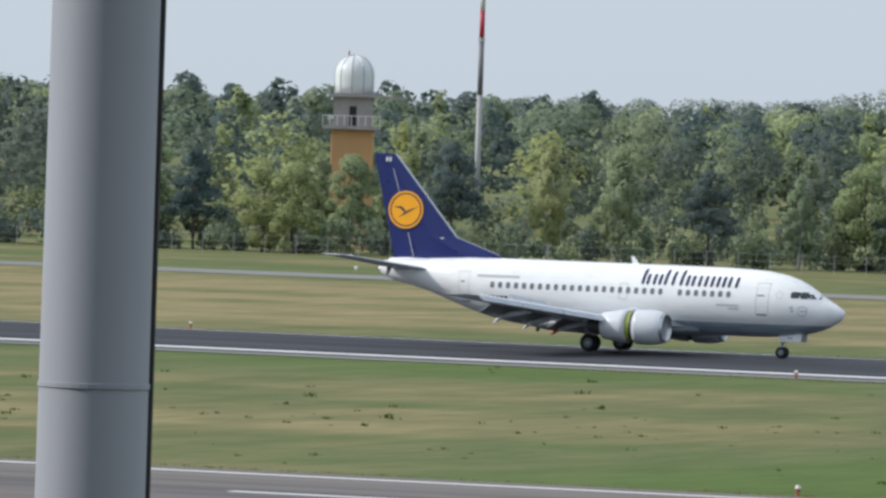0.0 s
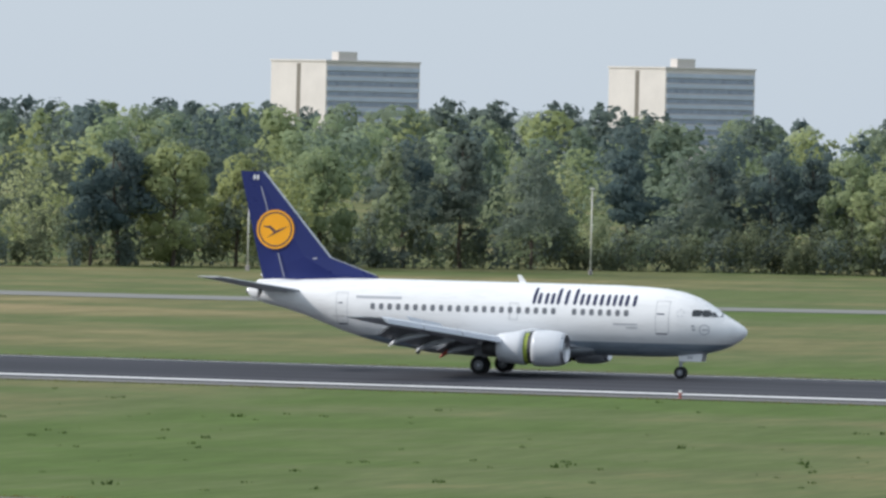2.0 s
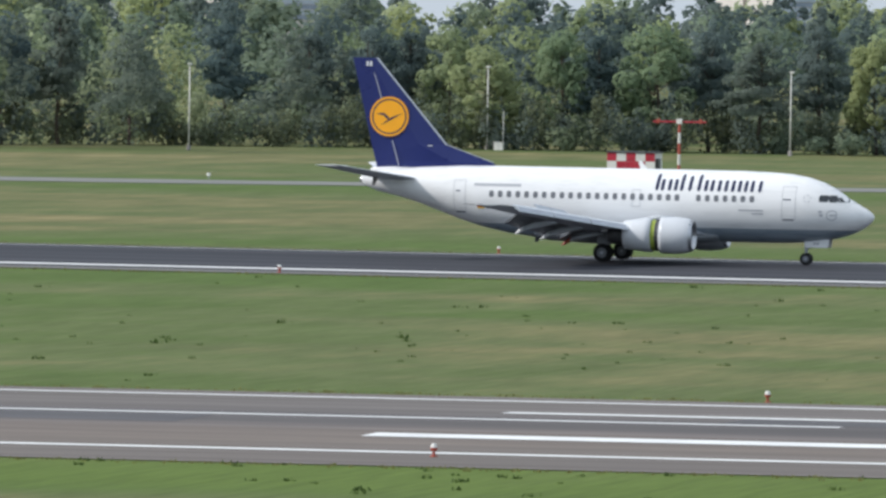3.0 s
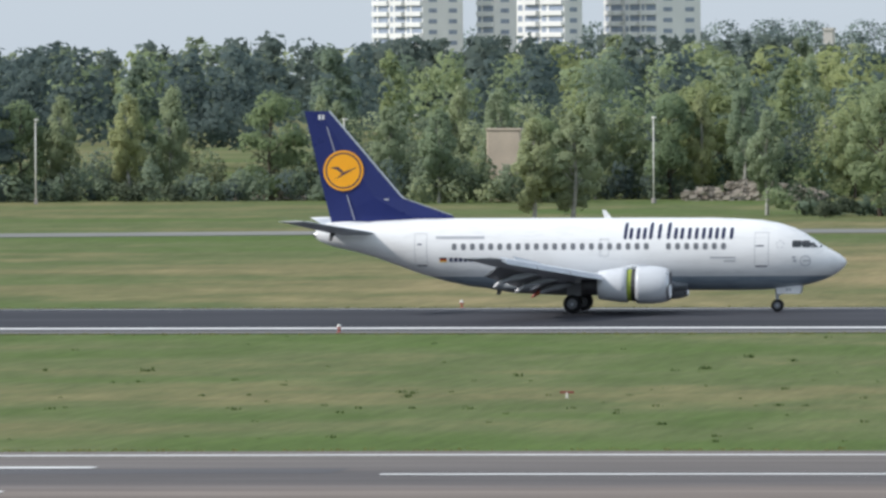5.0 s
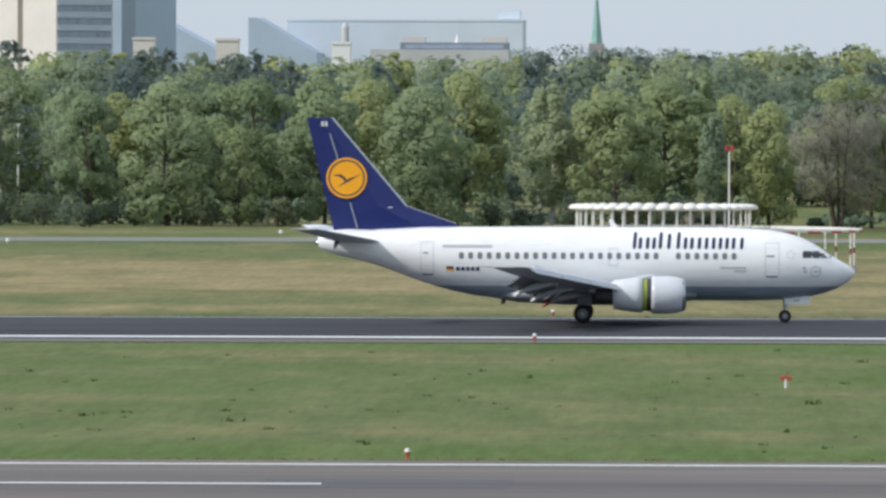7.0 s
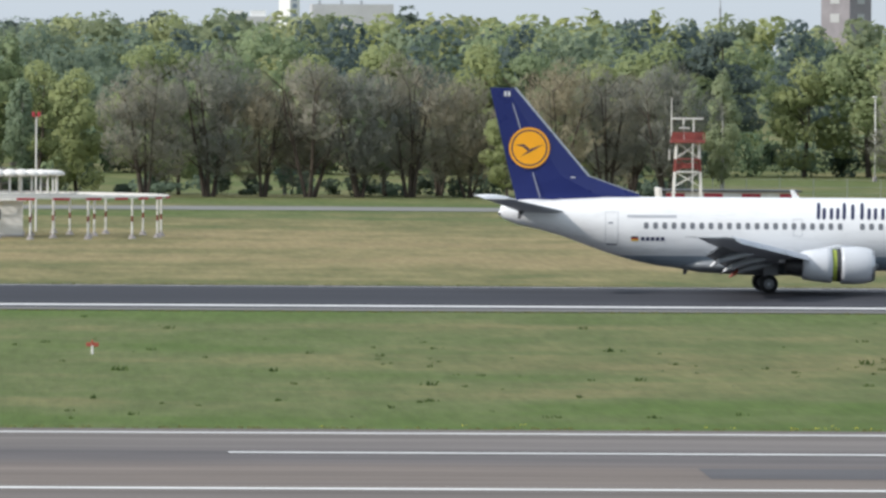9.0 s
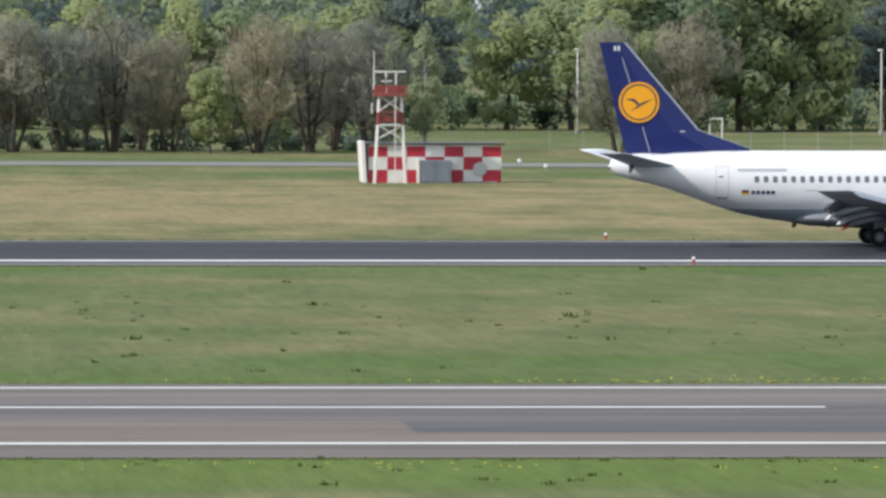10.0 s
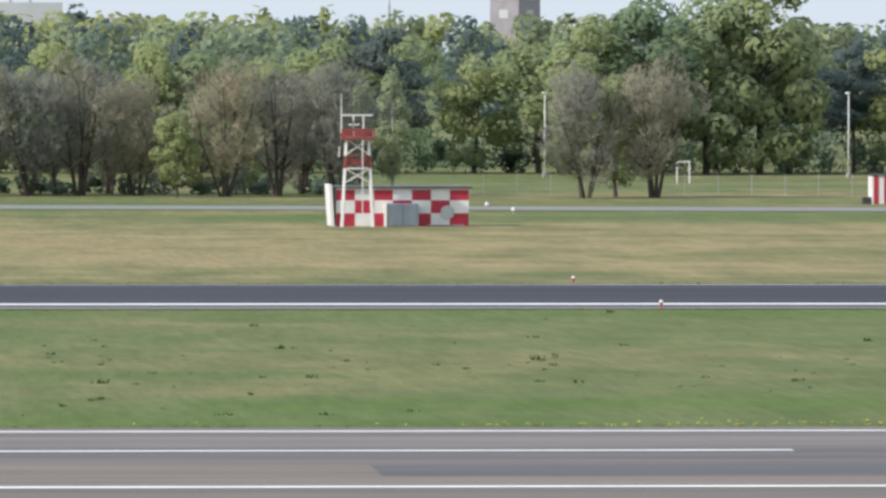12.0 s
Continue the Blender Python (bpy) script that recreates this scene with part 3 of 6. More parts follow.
def build_fin(parent):
    def sec(z, le, te, t):
        return [(le, 0, z), (le - 0.15, t * 0.35, z), (le - (le - te) * 0.35, t, z), (te, 0.015, z), (te, -0.015, z), (le - (le - te) * 0.35, -t, z), (le - 0.15, -t * 0.35, z)]
    fin = part("fin", loft(bmesh.new(), [sec(4.7, -6.3, -13.68, 0.2), (sec(5.35, -7.0, -13.82, 0.2)), sec(6.32, -9.75, -14.08, 0.19), sec(8.6, -11.72, -14.62, 0.13), sec(11.15, -13.86, -15.22, 0.07)]), BLUE, parent, "deep blue tail fin", False)
    for a, b in (((5.36, -6.99), (6.32, -9.72)), ((6.32, -9.72), (11.16, -13.82))):
        bm = loft(bmesh.new(), [[(x + 0.05, 0, z), (x - 0.06, 0.05, z), (x - 0.06, -0.05, z)] for z, x in (a, b)])
        part("fin_leading_edge", bm, METAL, fin, "bare metal leading edge")
    for p, q in (((5.1, -12.45), (6.5, -12.86)), ((8.75, -13.5), (10.5, -14.05))):
        bm = box(bmesh.new(), 0, 0.05, 0, 0.02, 0, 1)
        for v in bm.verts:
            z = p[0] + v.co.z * (q[0] - p[0])
            v.co = Vector((p[1] + (q[1] - p[1]) * (z - p[0]) / (q[0] - p[0]) + v.co.x, -0.215 + 0.026 * (z - 5.1) + v.co.y, z))
        part("rudder_hinge", bm, INK_PALE, fin, "pale rudder hinge line")
    # round orange badge: ring, disc and a slim winged bar, on a flat disc against the fin side
    z, x = 7.85, -13.03

    def disc(r0, r1, y, mat, name, lab):
        bm = bmesh.new()
        n = 40
        a = [bm.verts.new((x + r1 * math.cos(6.28318 * i / n), y + 0.0265 * r1 * math.sin(6.28318 * i / n), z + r1 * math.sin(6.28318 * i / n))) for i in range(n)]
        if r0 > 0:
            b = [bm.verts.new((x + r0 * math.cos(6.28318 * i / n), y + 0.0265 * r0 * math.sin(6.28318 * i / n), z + r0 * math.sin(6.28318 * i / n))) for i in range(n)]
            for i in range(n):
                bm.faces.new((a[i], a[(i + 1) % n], b[(i + 1) % n], b[i]))
        else:
            bm.faces.new(a)
        part(name, bm, mat, fin, lab)
    disc(0.0, 1.12, -0.172, ORANGE, "badge", "round orange badge")
    disc(0.92, 1.0, -0.178, INK, "badge_ring", "thin blue ring")
    bm = bmesh.new()
    for pts in (((-0.78, 0.16), (-0.3, 0.2), (0.0, -0.05), (-0.05, -0.2), (-0.35, 0.06)), ((-0.5, -0.5), (-0.1, -0.3), (0.8, 0.2), (0.1, -0.05), (-0.15, -0.24))):
        bm.faces.new([bm.verts.new((x + px, -0.18 + 0.0265 * pz, z + pz)) for px, pz in pts])
    part("badge_mark", bm, INK, fin, "plain slanted dark blue shapes")
    for k in range(2):
        bm = box(bmesh.new(), -14.42 + 0.2 * k, -14.3 + 0.2 * k, -0.1, -0.085, 10.68, 10.95)
        part("fin_mark", bm, WHITE, fin, "small white bar")
    bm = box(bmesh.new(), -10.75, -10.5, -0.19, -0.17, 6.22, 6.27)
    part("fin_stencil", bm, WHITE, fin, "tiny white bar")


def build_stabiliser(parent, side):
    rings = [foil(le, te, z, side * y, t, 6) for y, le, te, z, t in ((0.35, -10.8, -13.6, 4.32, 0.3), (1.2, -11.3, -13.75, 4.42, 0.26), (6.2, -14.25, -15.7, 5.12, 0.1), (6.35, -14.6, -15.78, 5.14, 0.05))]
    st = part("stabiliser", loft(bmesh.new(), rings), WINGGREY, parent, "grey horizontal stabiliser", True)
    bm = loft(bmesh.new(), [foil(le, te, z, side * y, t, 6) for y, le, te, z, t in ((5.6, -13.85, -15.5, 5.05, 0.14), (6.38, -14.45, -15.8, 5.145, 0.07))])
    part("stabiliser_tip", bm, WHITE, st, "white tip")
    bm = loft(bmesh.new(), [[(x, side * 1.3 - 0.06, z), (x - c, side * 1.3, z), (x, side * 1.3 + 0.06, z)] for x, c, z in ((-13.35, 0.3, 4.42), (-13.55, 0.16, 3.95))])
    part("hinge_fairing", bm, DARK_METAL, st, "dark elevator hinge fairing")


def build_airliner():
    jet = thing("airliner", "white twin-engine airliner with blue fin rolling on runway", "aircraft")
    n = 40
    rings = []
    xs = sorted({b[0] for b in BODY} | {v * 0.5 for v in range(-29, 30)})
    for x in xs:
        top, low, half = lerp_table(BODY, x)
        rings.append([(x, half * math.cos(6.28318 * i / n), (top + low) / 2 + (top - low) / 2 * math.sin(6.28318 * i / n)) for i in range(n)])
    body = part("fuselage", loft(bmesh.new(), rings), SKIN, jet, "white fuselage with grey belly", True)
    # wing root fairing
    bm = loft(bmesh.new(), [[(x, w * math.cos(6.28318 * i / 20), 1.5 + hh * math.sin(6.28318 * i / 20)) for i in range(20)] for x, w, hh in ((-5.0, 0.5, 0.2), (-3.6, 1.5, 0.45), (-1.0, 2.1, 0.58), (2.5, 2.15, 0.6), (4.6, 1.9, 0.5), (6.2, 1.2, 0.3))])
    part("root_fairing", bm, BELLY, jet, "grey wing root fairing", True)
    for side in (-1, 1):
        build_wing(jet, side)
        build_engine(jet, side)
        build_stabiliser(jet, side)
    build_fin(jet)
    # cabin windows
    xs = [-6.67 + 0.507 * i for i in range(22)] + [5.2 + 0.507 * i for i in range(7)]
    for side in (-1, 1):
        for x in xs:
            decal("cabin_window", x - 0.13, x + 0.13, 3.47, 3.82, PORT, body, side, cut=0.04)
    # windscreen: three panes a side
    for side in (-1, 1):
        for x0, x1, z0, z1, s in ((11.98, 12.5, 3.56, 3.93, 0.02), (12.54, 12.98, 3.54, 3.92, -0.04), (13.02, 13.62, 3.54, 3.8, -0.2)):
            decal("windscreen_pane", x0, x1, z0, z1, GLASS_DARK, body, side, s, cut=0.05)
    # doors
    for x0, x1, z0, z1 in ((9.95, 10.72, 2.55, 4.38), (-8.9, -8.2, 2.62, 4.38), (1.4, 1.9, 3.1, 4.05)):
        seam("door_outline", x0, x1, z0, z1, body)
    for x0, x1, z0 in ((10.02, 10.45, 3.62), (10.0, 10.62, 2.5), (-8.8, -8.25, 2.56), (-8.75, -8.5, 3.75)):
        decal("door_sill", x0, x1, z0, z0 + 0.06, INK, body, label="dark scuff bar at a door")
    # name along the cabin roof line as plain slanted bars, two to a sign, some of them taller
    for x, w, tall in ((2.69, 0.5, 0.9), (3.4, 0.54, 0.62), (4.1, 0.36, 0.9), (4.57, 0.36, 0.82), (5.08, 0.58, 0.9), (5.82, 0.6, 0.62), (6.62, 0.58, 0.62), (7.38, 0.55, 0.62), (8.1, 0.64, 0.62)):
        for x0, z1 in ((x, tall), (x + w - 0.19, 0.62))[:1 if w < 0.4 else 2]:
            decal("title_bar", x0, x0 + 0.19, 4.03, 4.03 + z1, INK, body, slant=0.08 * z1, nz=6, label="plain dark blue title bar", cut=0.03)
    decal("address_bar", -7.7, -5.0, 4.08, 4.22, INK_PALE, body, nx=6, label="pale grey bar of small writing")
    for i in range(5):
        decal("registration_bar", -6.95 + 0.27 * i, -6.76 + 0.27 * i, 2.82, 3.02, INK, body, label="plain dark bar")
    for z, mm in ((2.97, BLACK), (2.89, RED), (2.81, GOLD)):
        decal("flag_stripe", -7.5, -7.1, z, z + 0.08, mm, body)
    decal("type_bar", 7.5, 8.9, 2.98, 3.06, INK_PALE, body, label="grey bar of small writing")
    decal("type_bar", 8.25, 8.9, 2.8, 2.87, INK_PALE, body, label="grey bar of small writing")
    # emblem ring and star by the nose
    for cx, cz, r, nn in ((12.72, 2.82, 0.3, 14), (11.35, 3.72, 0.22, 5)):
        for i in range(nn):
            a, b = 6.28318 * i / nn, 6.28318 * (i + (1 if nn > 6 else 0.45)) / nn
            q = [body_side(cx + rr * math.cos(t), cz + rr * math.sin(t), 0.012) for rr, t in ((r, a), (r, b), (r * 0.84, b), (r * 0.84, a))]
            bm = bmesh.new()
            bm.faces.new([bm.verts.new(p) for p in q])
            part("emblem_segment", bm, INK_PALE, body, "pale grey emblem stroke")
    decal("emblem_mark", 12.55, 12.9, 2.78, 2.86, INK_PALE, body, slant=0.08)
    for x, z in ((12.0, 2.95), (12.05, 2.75)):
        decal("nose_stencil", x, x + 0.18, z, z + 0.12, INK_PALE, body)
    # aerial blades, tail fairing, drain mast
    bm = loft(bmesh.new(), [[(x, -0.03, z), (x - c, 0, z), (x, 0.03, z)] for x, c, z in ((1.9, 0.42, 5.17), (1.55, 0.2, 5.62))])
    part("aerial", bm, WHITE, jet, "white blade aerial")
    bm = loft(bmesh.new(), [[(x, -0.03, z), (x - c, 0, z), (x, 0.03, z)] for x, c, z in ((-4.2, 0.3, 1.26), (-4.35, 0.2, 0.95))])
    part("drain_mast", bm, DARK_METAL, jet)
    bm = loft(bmesh.new(), [[(x, w * math.cos(6.28318 * i / 10), z + w * 0.8 * math.sin(6.28318 * i / 10)) for i in range(10)] for x, w, z in ((-11.6, 0.1, 4.98), (-13.0, 0.22, 4.86), (-13.9, 0.14, 4.86), (-14.1, 0.05, 4.86))])
    part("tail_fairing", bm, WHITE, jet, "white fairing at the fin root", True)
    bm = loft(bmesh.new(), [ring_x(x, 0, z, r, 12) for x, z, r in ((-14.3, 4.28, 0.24), (-14.66, 4.28, 0.16), (-14.7, 4.28, 0.12))])
    part("tail_exhaust", bm, METAL, jet, "bare metal tail exhaust", True)
    # undercarriage
    wheels = []
    for side in (-1, 1):
        bm = tube(bmesh.new(), (0.0, side * 2.62, 0.5), (0.1, side * 2.62, 1.75), 0.11, 0.13, 10)
        tube(bm, (0.05, side * 2.62, 1.1), (0.1, side * 1.5, 1.5), 0.06, 0.06, 6)
        tube(bm, (0.0, side * 2.15, 0.5), (0.0, side * 3.1, 0.5), 0.08, 0.08, 8)
        tube(bm, (-0.2, side * 2.62, 0.75), (-0.15, side * 2.62, 1.35), 0.035, 0.035, 6)
        gear = part("main_gear_leg", bm, WINGGREY, jet, "grey main gear leg")
        bm = box(bmesh.new(), -0.3, 0.5, side * 2.95 - 0.02, side * 2.95 + 0.02, 0.95, 1.7, 0.015)
        part("gear_door", bm, FLAPGREY, gear)
        for y in (2.33, 2.91):
            wheel(jet, 0.0, side * y, 0.51, 0.36, wheels)
    bm = tube(bmesh.new(), (11.05, 0, 0.35), (11.0, 0, 1.4), 0.08, 0.1, 10)
    tube(bm, (11.05, -0.3, 0.35), (11.05, 0.3, 0.35), 0.05, 0.05, 8)
    tube(bm, (11.1, 0, 0.9), (12.2, 0, 1.45), 0.04, 0.04, 6)
    gear = part("nose_gear_leg", bm, WINGGREY, jet, "grey nose gear leg")
    for s in (-1, 1):
        bm = box(bmesh.new(), 10.95, 12.45, s * 0.42 - 0.02, s * 0.42 + 0.02, 0.98, 1.45, 0.015)
        for v in bm.verts:
            if v.co.z < 1.2:
                v.co.y += s * 0.1
                v.co.x += 0.12 if v.co.x < 11.5 else -0.1
        d = part("nose_gear_door", bm, WHITE, gear, "white nose gear door")
        for k in range(2):
            bm = box(bmesh.new(), 11.55 + 0.17 * k, 11.66 + 0.17 * k, s * 0.505 - 0.004, s * 0.505 + 0.004, 1.12, 1.28)
            part("door_mark", bm, INK_PALE, d, "small grey bar")
        wheel(jet, 11.05, s * 0.2, 0.34, 0.2, wheels)
    return jet, wheels


SLAT = worn("pale slat paint", (0.62, 0.65, 0.7), 0.35, 0.05, 1.0)
NACELLE = worn("pale grey cowl paint", (0.60, 0.62, 0.65), 0.32, 0.05, 0.9)
BELLY = worn("belly grey paint", (0.23, 0.25, 0.27), 0.35, 0.1, 0.9)
HUB = worn("wheel hub grey", (0.2, 0.21, 0.225), 0.5, 0.15, 4.0, 0.3)


# ---- trees ----
def leaf_cloud(rng, lobes, count, size, droop=0.0, flat=0.4, twigs=False):
    """Small four-cornered leaf clumps on the shells and inside of a set of lobes (centre, radii)."""
    weights = np.array([r[0] * r[1] * r[2] for _, r in lobes]) ** 0.67
    which = rng.choice(len(lobes), count, p=weights / weights.sum())
    c = np.array([l[0] for l in lobes])[which]
    r = np.array([l[1] for l in lobes])[which]
    d = rng.normal(size=(count, 3))
    d /= np.linalg.norm(d, axis=1)[:, None]
    k = rng.uniform(0.8, 1.08, count)
    p = c + d * r * k[:, None]
    p[:, 2] -= droop * np.abs(rng.normal(size=count)) * k
    n = d * 1.3 + rng.normal(size=(count, 3)) * flat + np.array([0, 0, 0.25])
    n /= np.linalg.norm(n, axis=1)[:, None]
    ref = rng.normal(size=(count, 3))
    u = np.cross(n, ref)
    u /= np.linalg.norm(u, axis=1)[:, None]
    if twigs:
        u = d * 0.7 + rng.normal(size=(count, 3)) * 0.4 + np.array([0, 0, 0.8])
        u /= np.linalg.norm(u, axis=1)[:, None]
    v = np.cross(n, u)
    s = size * rng.uniform(0.55, 1.3, count)[:, None]
    q = rng.uniform(0.06, 0.12, count)[:, None] if twigs else rng.uniform(0.35, 0.8, count)[:, None]
    verts = np.stack([p - u * s, p - v * s * q + n * s * 0.12, p + u * s, p + v * s * q - n * s * 0.15], 1)
    # each clump of small leaves is shaded as part of the round bough that it grows on
    face = np.cross(verts[:, 2] - verts[:, 0], verts[:, 3] - verts[:, 1])
    whole = p - np.average(c, axis=0)
    whole /= np.linalg.norm(whole, axis=1)[:, None] + 1e-6
    soft = d * 0.4 + whole * 0.5 + n * 0.25 + np.array([0, 0, 0.15])
    soft /= np.linalg.norm(soft, axis=1)[:, None]
    wrong = (face * soft).sum(1) < 0
    verts[wrong] = verts[wrong][:, ::-1]
    return np.concatenate([verts, np.repeat(soft[:, None], 4, 1)], 2).reshape(-1, 6)


def quads(name, verts, mats, slots=None):
    n = len(verts) // 4
    me = bpy.data.meshes.new(name)
    me.vertices.add(len(verts))
    me.vertices.foreach_set("co", np.ascontiguousarray(verts[:, :3], dtype=np.float32).ravel())
    me.loops.add(4 * n)
    me.loops.foreach_set("vertex_index", np.arange(4 * n, dtype=np.int32))
    me.polygons.add(n)
    me.polygons.foreach_set("loop_start", np.arange(0, 4 * n, 4, dtype=np.int32))
    for mm in mats:
        me.materials.append(mm)
    if slots is not None:
        me.polygons.foreach_set("material_index", np.asarray(slots, dtype=np.int32))
    me.update()
    me.validate()
    if verts.shape[1] == 6:
        me.polygons.foreach_set("use_smooth", [True] * n)
        me.attributes.new("custom_normal", "FLOAT_VECTOR", "POINT").data.foreach_set("vector", np.ascontiguousarray(verts[:, 3:], dtype=np.float32).ravel())
    return me


def lobes_for(rng, kind, h):
    """Crown lobes for a tree of height h."""
    out = []
    if kind == "birch":
        for i in range(26):
            k = 0.2 + 0.75 * (i + rng.uniform(0, 0.6)) / 26
            w = 0.2 * h * (1.15 - abs(k - 0.5) * 1.5) * 0.6
            a, rr = rng.uniform(0, 6.28), rng.uniform(0.4, 1.15)
            out.append(((w * rr * math.cos(a), w * rr * math.sin(a), k * h), (w * 0.5, w * 0.5, rng.uniform(0.05, 0.085) * h)))
        out.append(((0, 0, 0.9 * h), (0.05 * h, 0.05 * h, 0.1 * h)))
    elif kind == "pine":
        for i in range(22):
            k = 0.36 + 0.6 * i / 22
            w = 0.2 * h * (1.25 - k) * 1.6
            a, rr = rng.uniform(0, 6.28), rng.uniform(0.3, 1.05)
            out.append(((w * rr * math.cos(a), w * rr * math.sin(a), k * h + rng.uniform(-0.3, 0.3)), (w * 0.6, w * 0.6, 0.055 * h)))
        out.append(((0, 0, 0.95 * h), (0.07 * h, 0.07 * h, 0.05 * h)))
    elif kind == "vase":
        # many slender upright boughs that fan out from the foot
        for i in range(32):
            a, k = rng.uniform(0, 6.28), rng.uniform(0.24, 0.92)
            rr = rng.uniform(0.15, 1.0) * 0.27 * h * min(1.0, 0.35 + k) * math.sqrt(max(0.12, 1 - ((k - 0.5) / 0.5) ** 2))
            s = rng.uniform(0.05, 0.1) * h
            out.append(((rr * math.cos(a), rr * math.sin(a), k * h), (s, s, s * 1.6)))
    else:
        m = 34
        for i in range(m):
            k = rng.uniform(0.1, 0.86)
            w = 0.3 * h * math.sqrt(max(0.08, 1 - ((k - 0.48) / 0.52) ** 2)) * 0.85
            a, rr = rng.uniform(0, 6.28), math.sqrt(rng.uniform(0.1, 1.1)) * w
            s = rng.uniform(0.06, 0.115) * h
            out.append(((rr * math.cos(a), rr * math.sin(a), k * h), (s, s, s * 0.8)))
        out.append(((0, 0, 0.87 * h), (0.13 * h, 0.13 * h, 0.11 * h)))
    return out


def trunk_mesh(rng, kind, h, lobes):
    bm = bmesh.new()
    if kind == "brown":
        for i in range(5):
            a = rng.uniform(0, 6.28)
            p = Vector((0.25 * math.cos(a), 0.25 * math.sin(a), -0.1))
            r = rng.uniform(0.1, 0.17)
            for k in range(4):
                q = p + Vector((math.cos(a) * rng.uniform(0.1, 0.7), math.sin(a) * rng.uniform(0.1, 0.7), h * 0.2))
                tube(bm, p, q, r, r * 0.72, 6)
                for b in range(3):
                    aa = rng.uniform(0, 6.28)
                    e = q + Vector((math.cos(aa) * 1.3, math.sin(aa) * 1.3, rng.uniform(0.8, 2.0)))
                    tube(bm, q, e, r * 0.35, 0.02, 4, False)
                p, r = q, r * 0.72
    else:
        p, r = Vector((0, 0, -0.1)), 0.016 * h + 0.04
        for k in range(5):
            q = p + Vector((rng.uniform(-0.25, 0.25), rng.uniform(-0.25, 0.25), h * 0.18))
            tube(bm, p, q, r, r * 0.75, 7)
            p, r = q, r * 0.75
        for c, rad in lobes[::2]:
            z = max(0.15 * h, c[2] - 0.16 * h)
            tube(bm, (0, 0, z), c, 0.006 * h, 0.02, 4, False)
    me = bpy.data.meshes.new("trunk")
    bm.to_mesh(me)
    bm.free()
    me.materials.append(BIRCH_BARK if kind == "birch" else BARK)
    return me


TREE_LABELS = {"birch": "slender birch with pale trunk and light leaves", "green": "round broadleaf tree in full green leaf", "yellow": "broadleaf tree in fresh yellow green leaf",
               "pine": "dark green pine with a ragged crown", "brown": "budding brown multi-stemmed tree"}
TREE_LEAF = {"birch": LEAF_BIRCH, "green": LEAF_GREEN, "yellow": LEAF_YELLOW, "pine": LEAF_PINE, "brown": LEAF_BROWN}
TREES = {}


def tree_meshes(kind, variant):
    key = (kind, variant)
    if key not in TREES:
        rng = np.random.default_rng(100 * variant + len(kind) * 7 + ord(kind[0]))
        h = 12.0
        lobes = lobes_for(rng, "round" if kind in ("green", "yellow") else "vase" if kind == "brown" else kind, h)
        count, size = {"birch": (4200, 0.2), "green": (4700, 0.25), "yellow": (4300, 0.245), "pine": (3900, 0.23), "brown": (7000, 0.3)}[kind]
        verts = leaf_cloud(rng, lobes, count, size, 0.25 if kind == "birch" else 0.0, 0.4, kind == "brown")
        TREES[key] = (trunk_mesh(rng, kind, h, lobes), quads("crown", verts, [TREE_LEAF[kind]]))
    return TREES[key]


def plant(kind, variant, x, y, h, wide=1.0, turn=0.0):
    trunk, crown_mesh = tree_meshes(kind, variant)
    ob = thing("tree", TREE_LABELS[kind], "tree", group="trees beyond the runways")
    ob.matrix_world = Matrix.LocRotScale((x, y, 0), Euler((0, 0, turn)), (h / 12 * wide, h / 12 * wide, h / 12))
    for name, me in (("trunk", trunk), ("crown", crown_mesh)):
        o = new(name, me)
        o.parent = ob


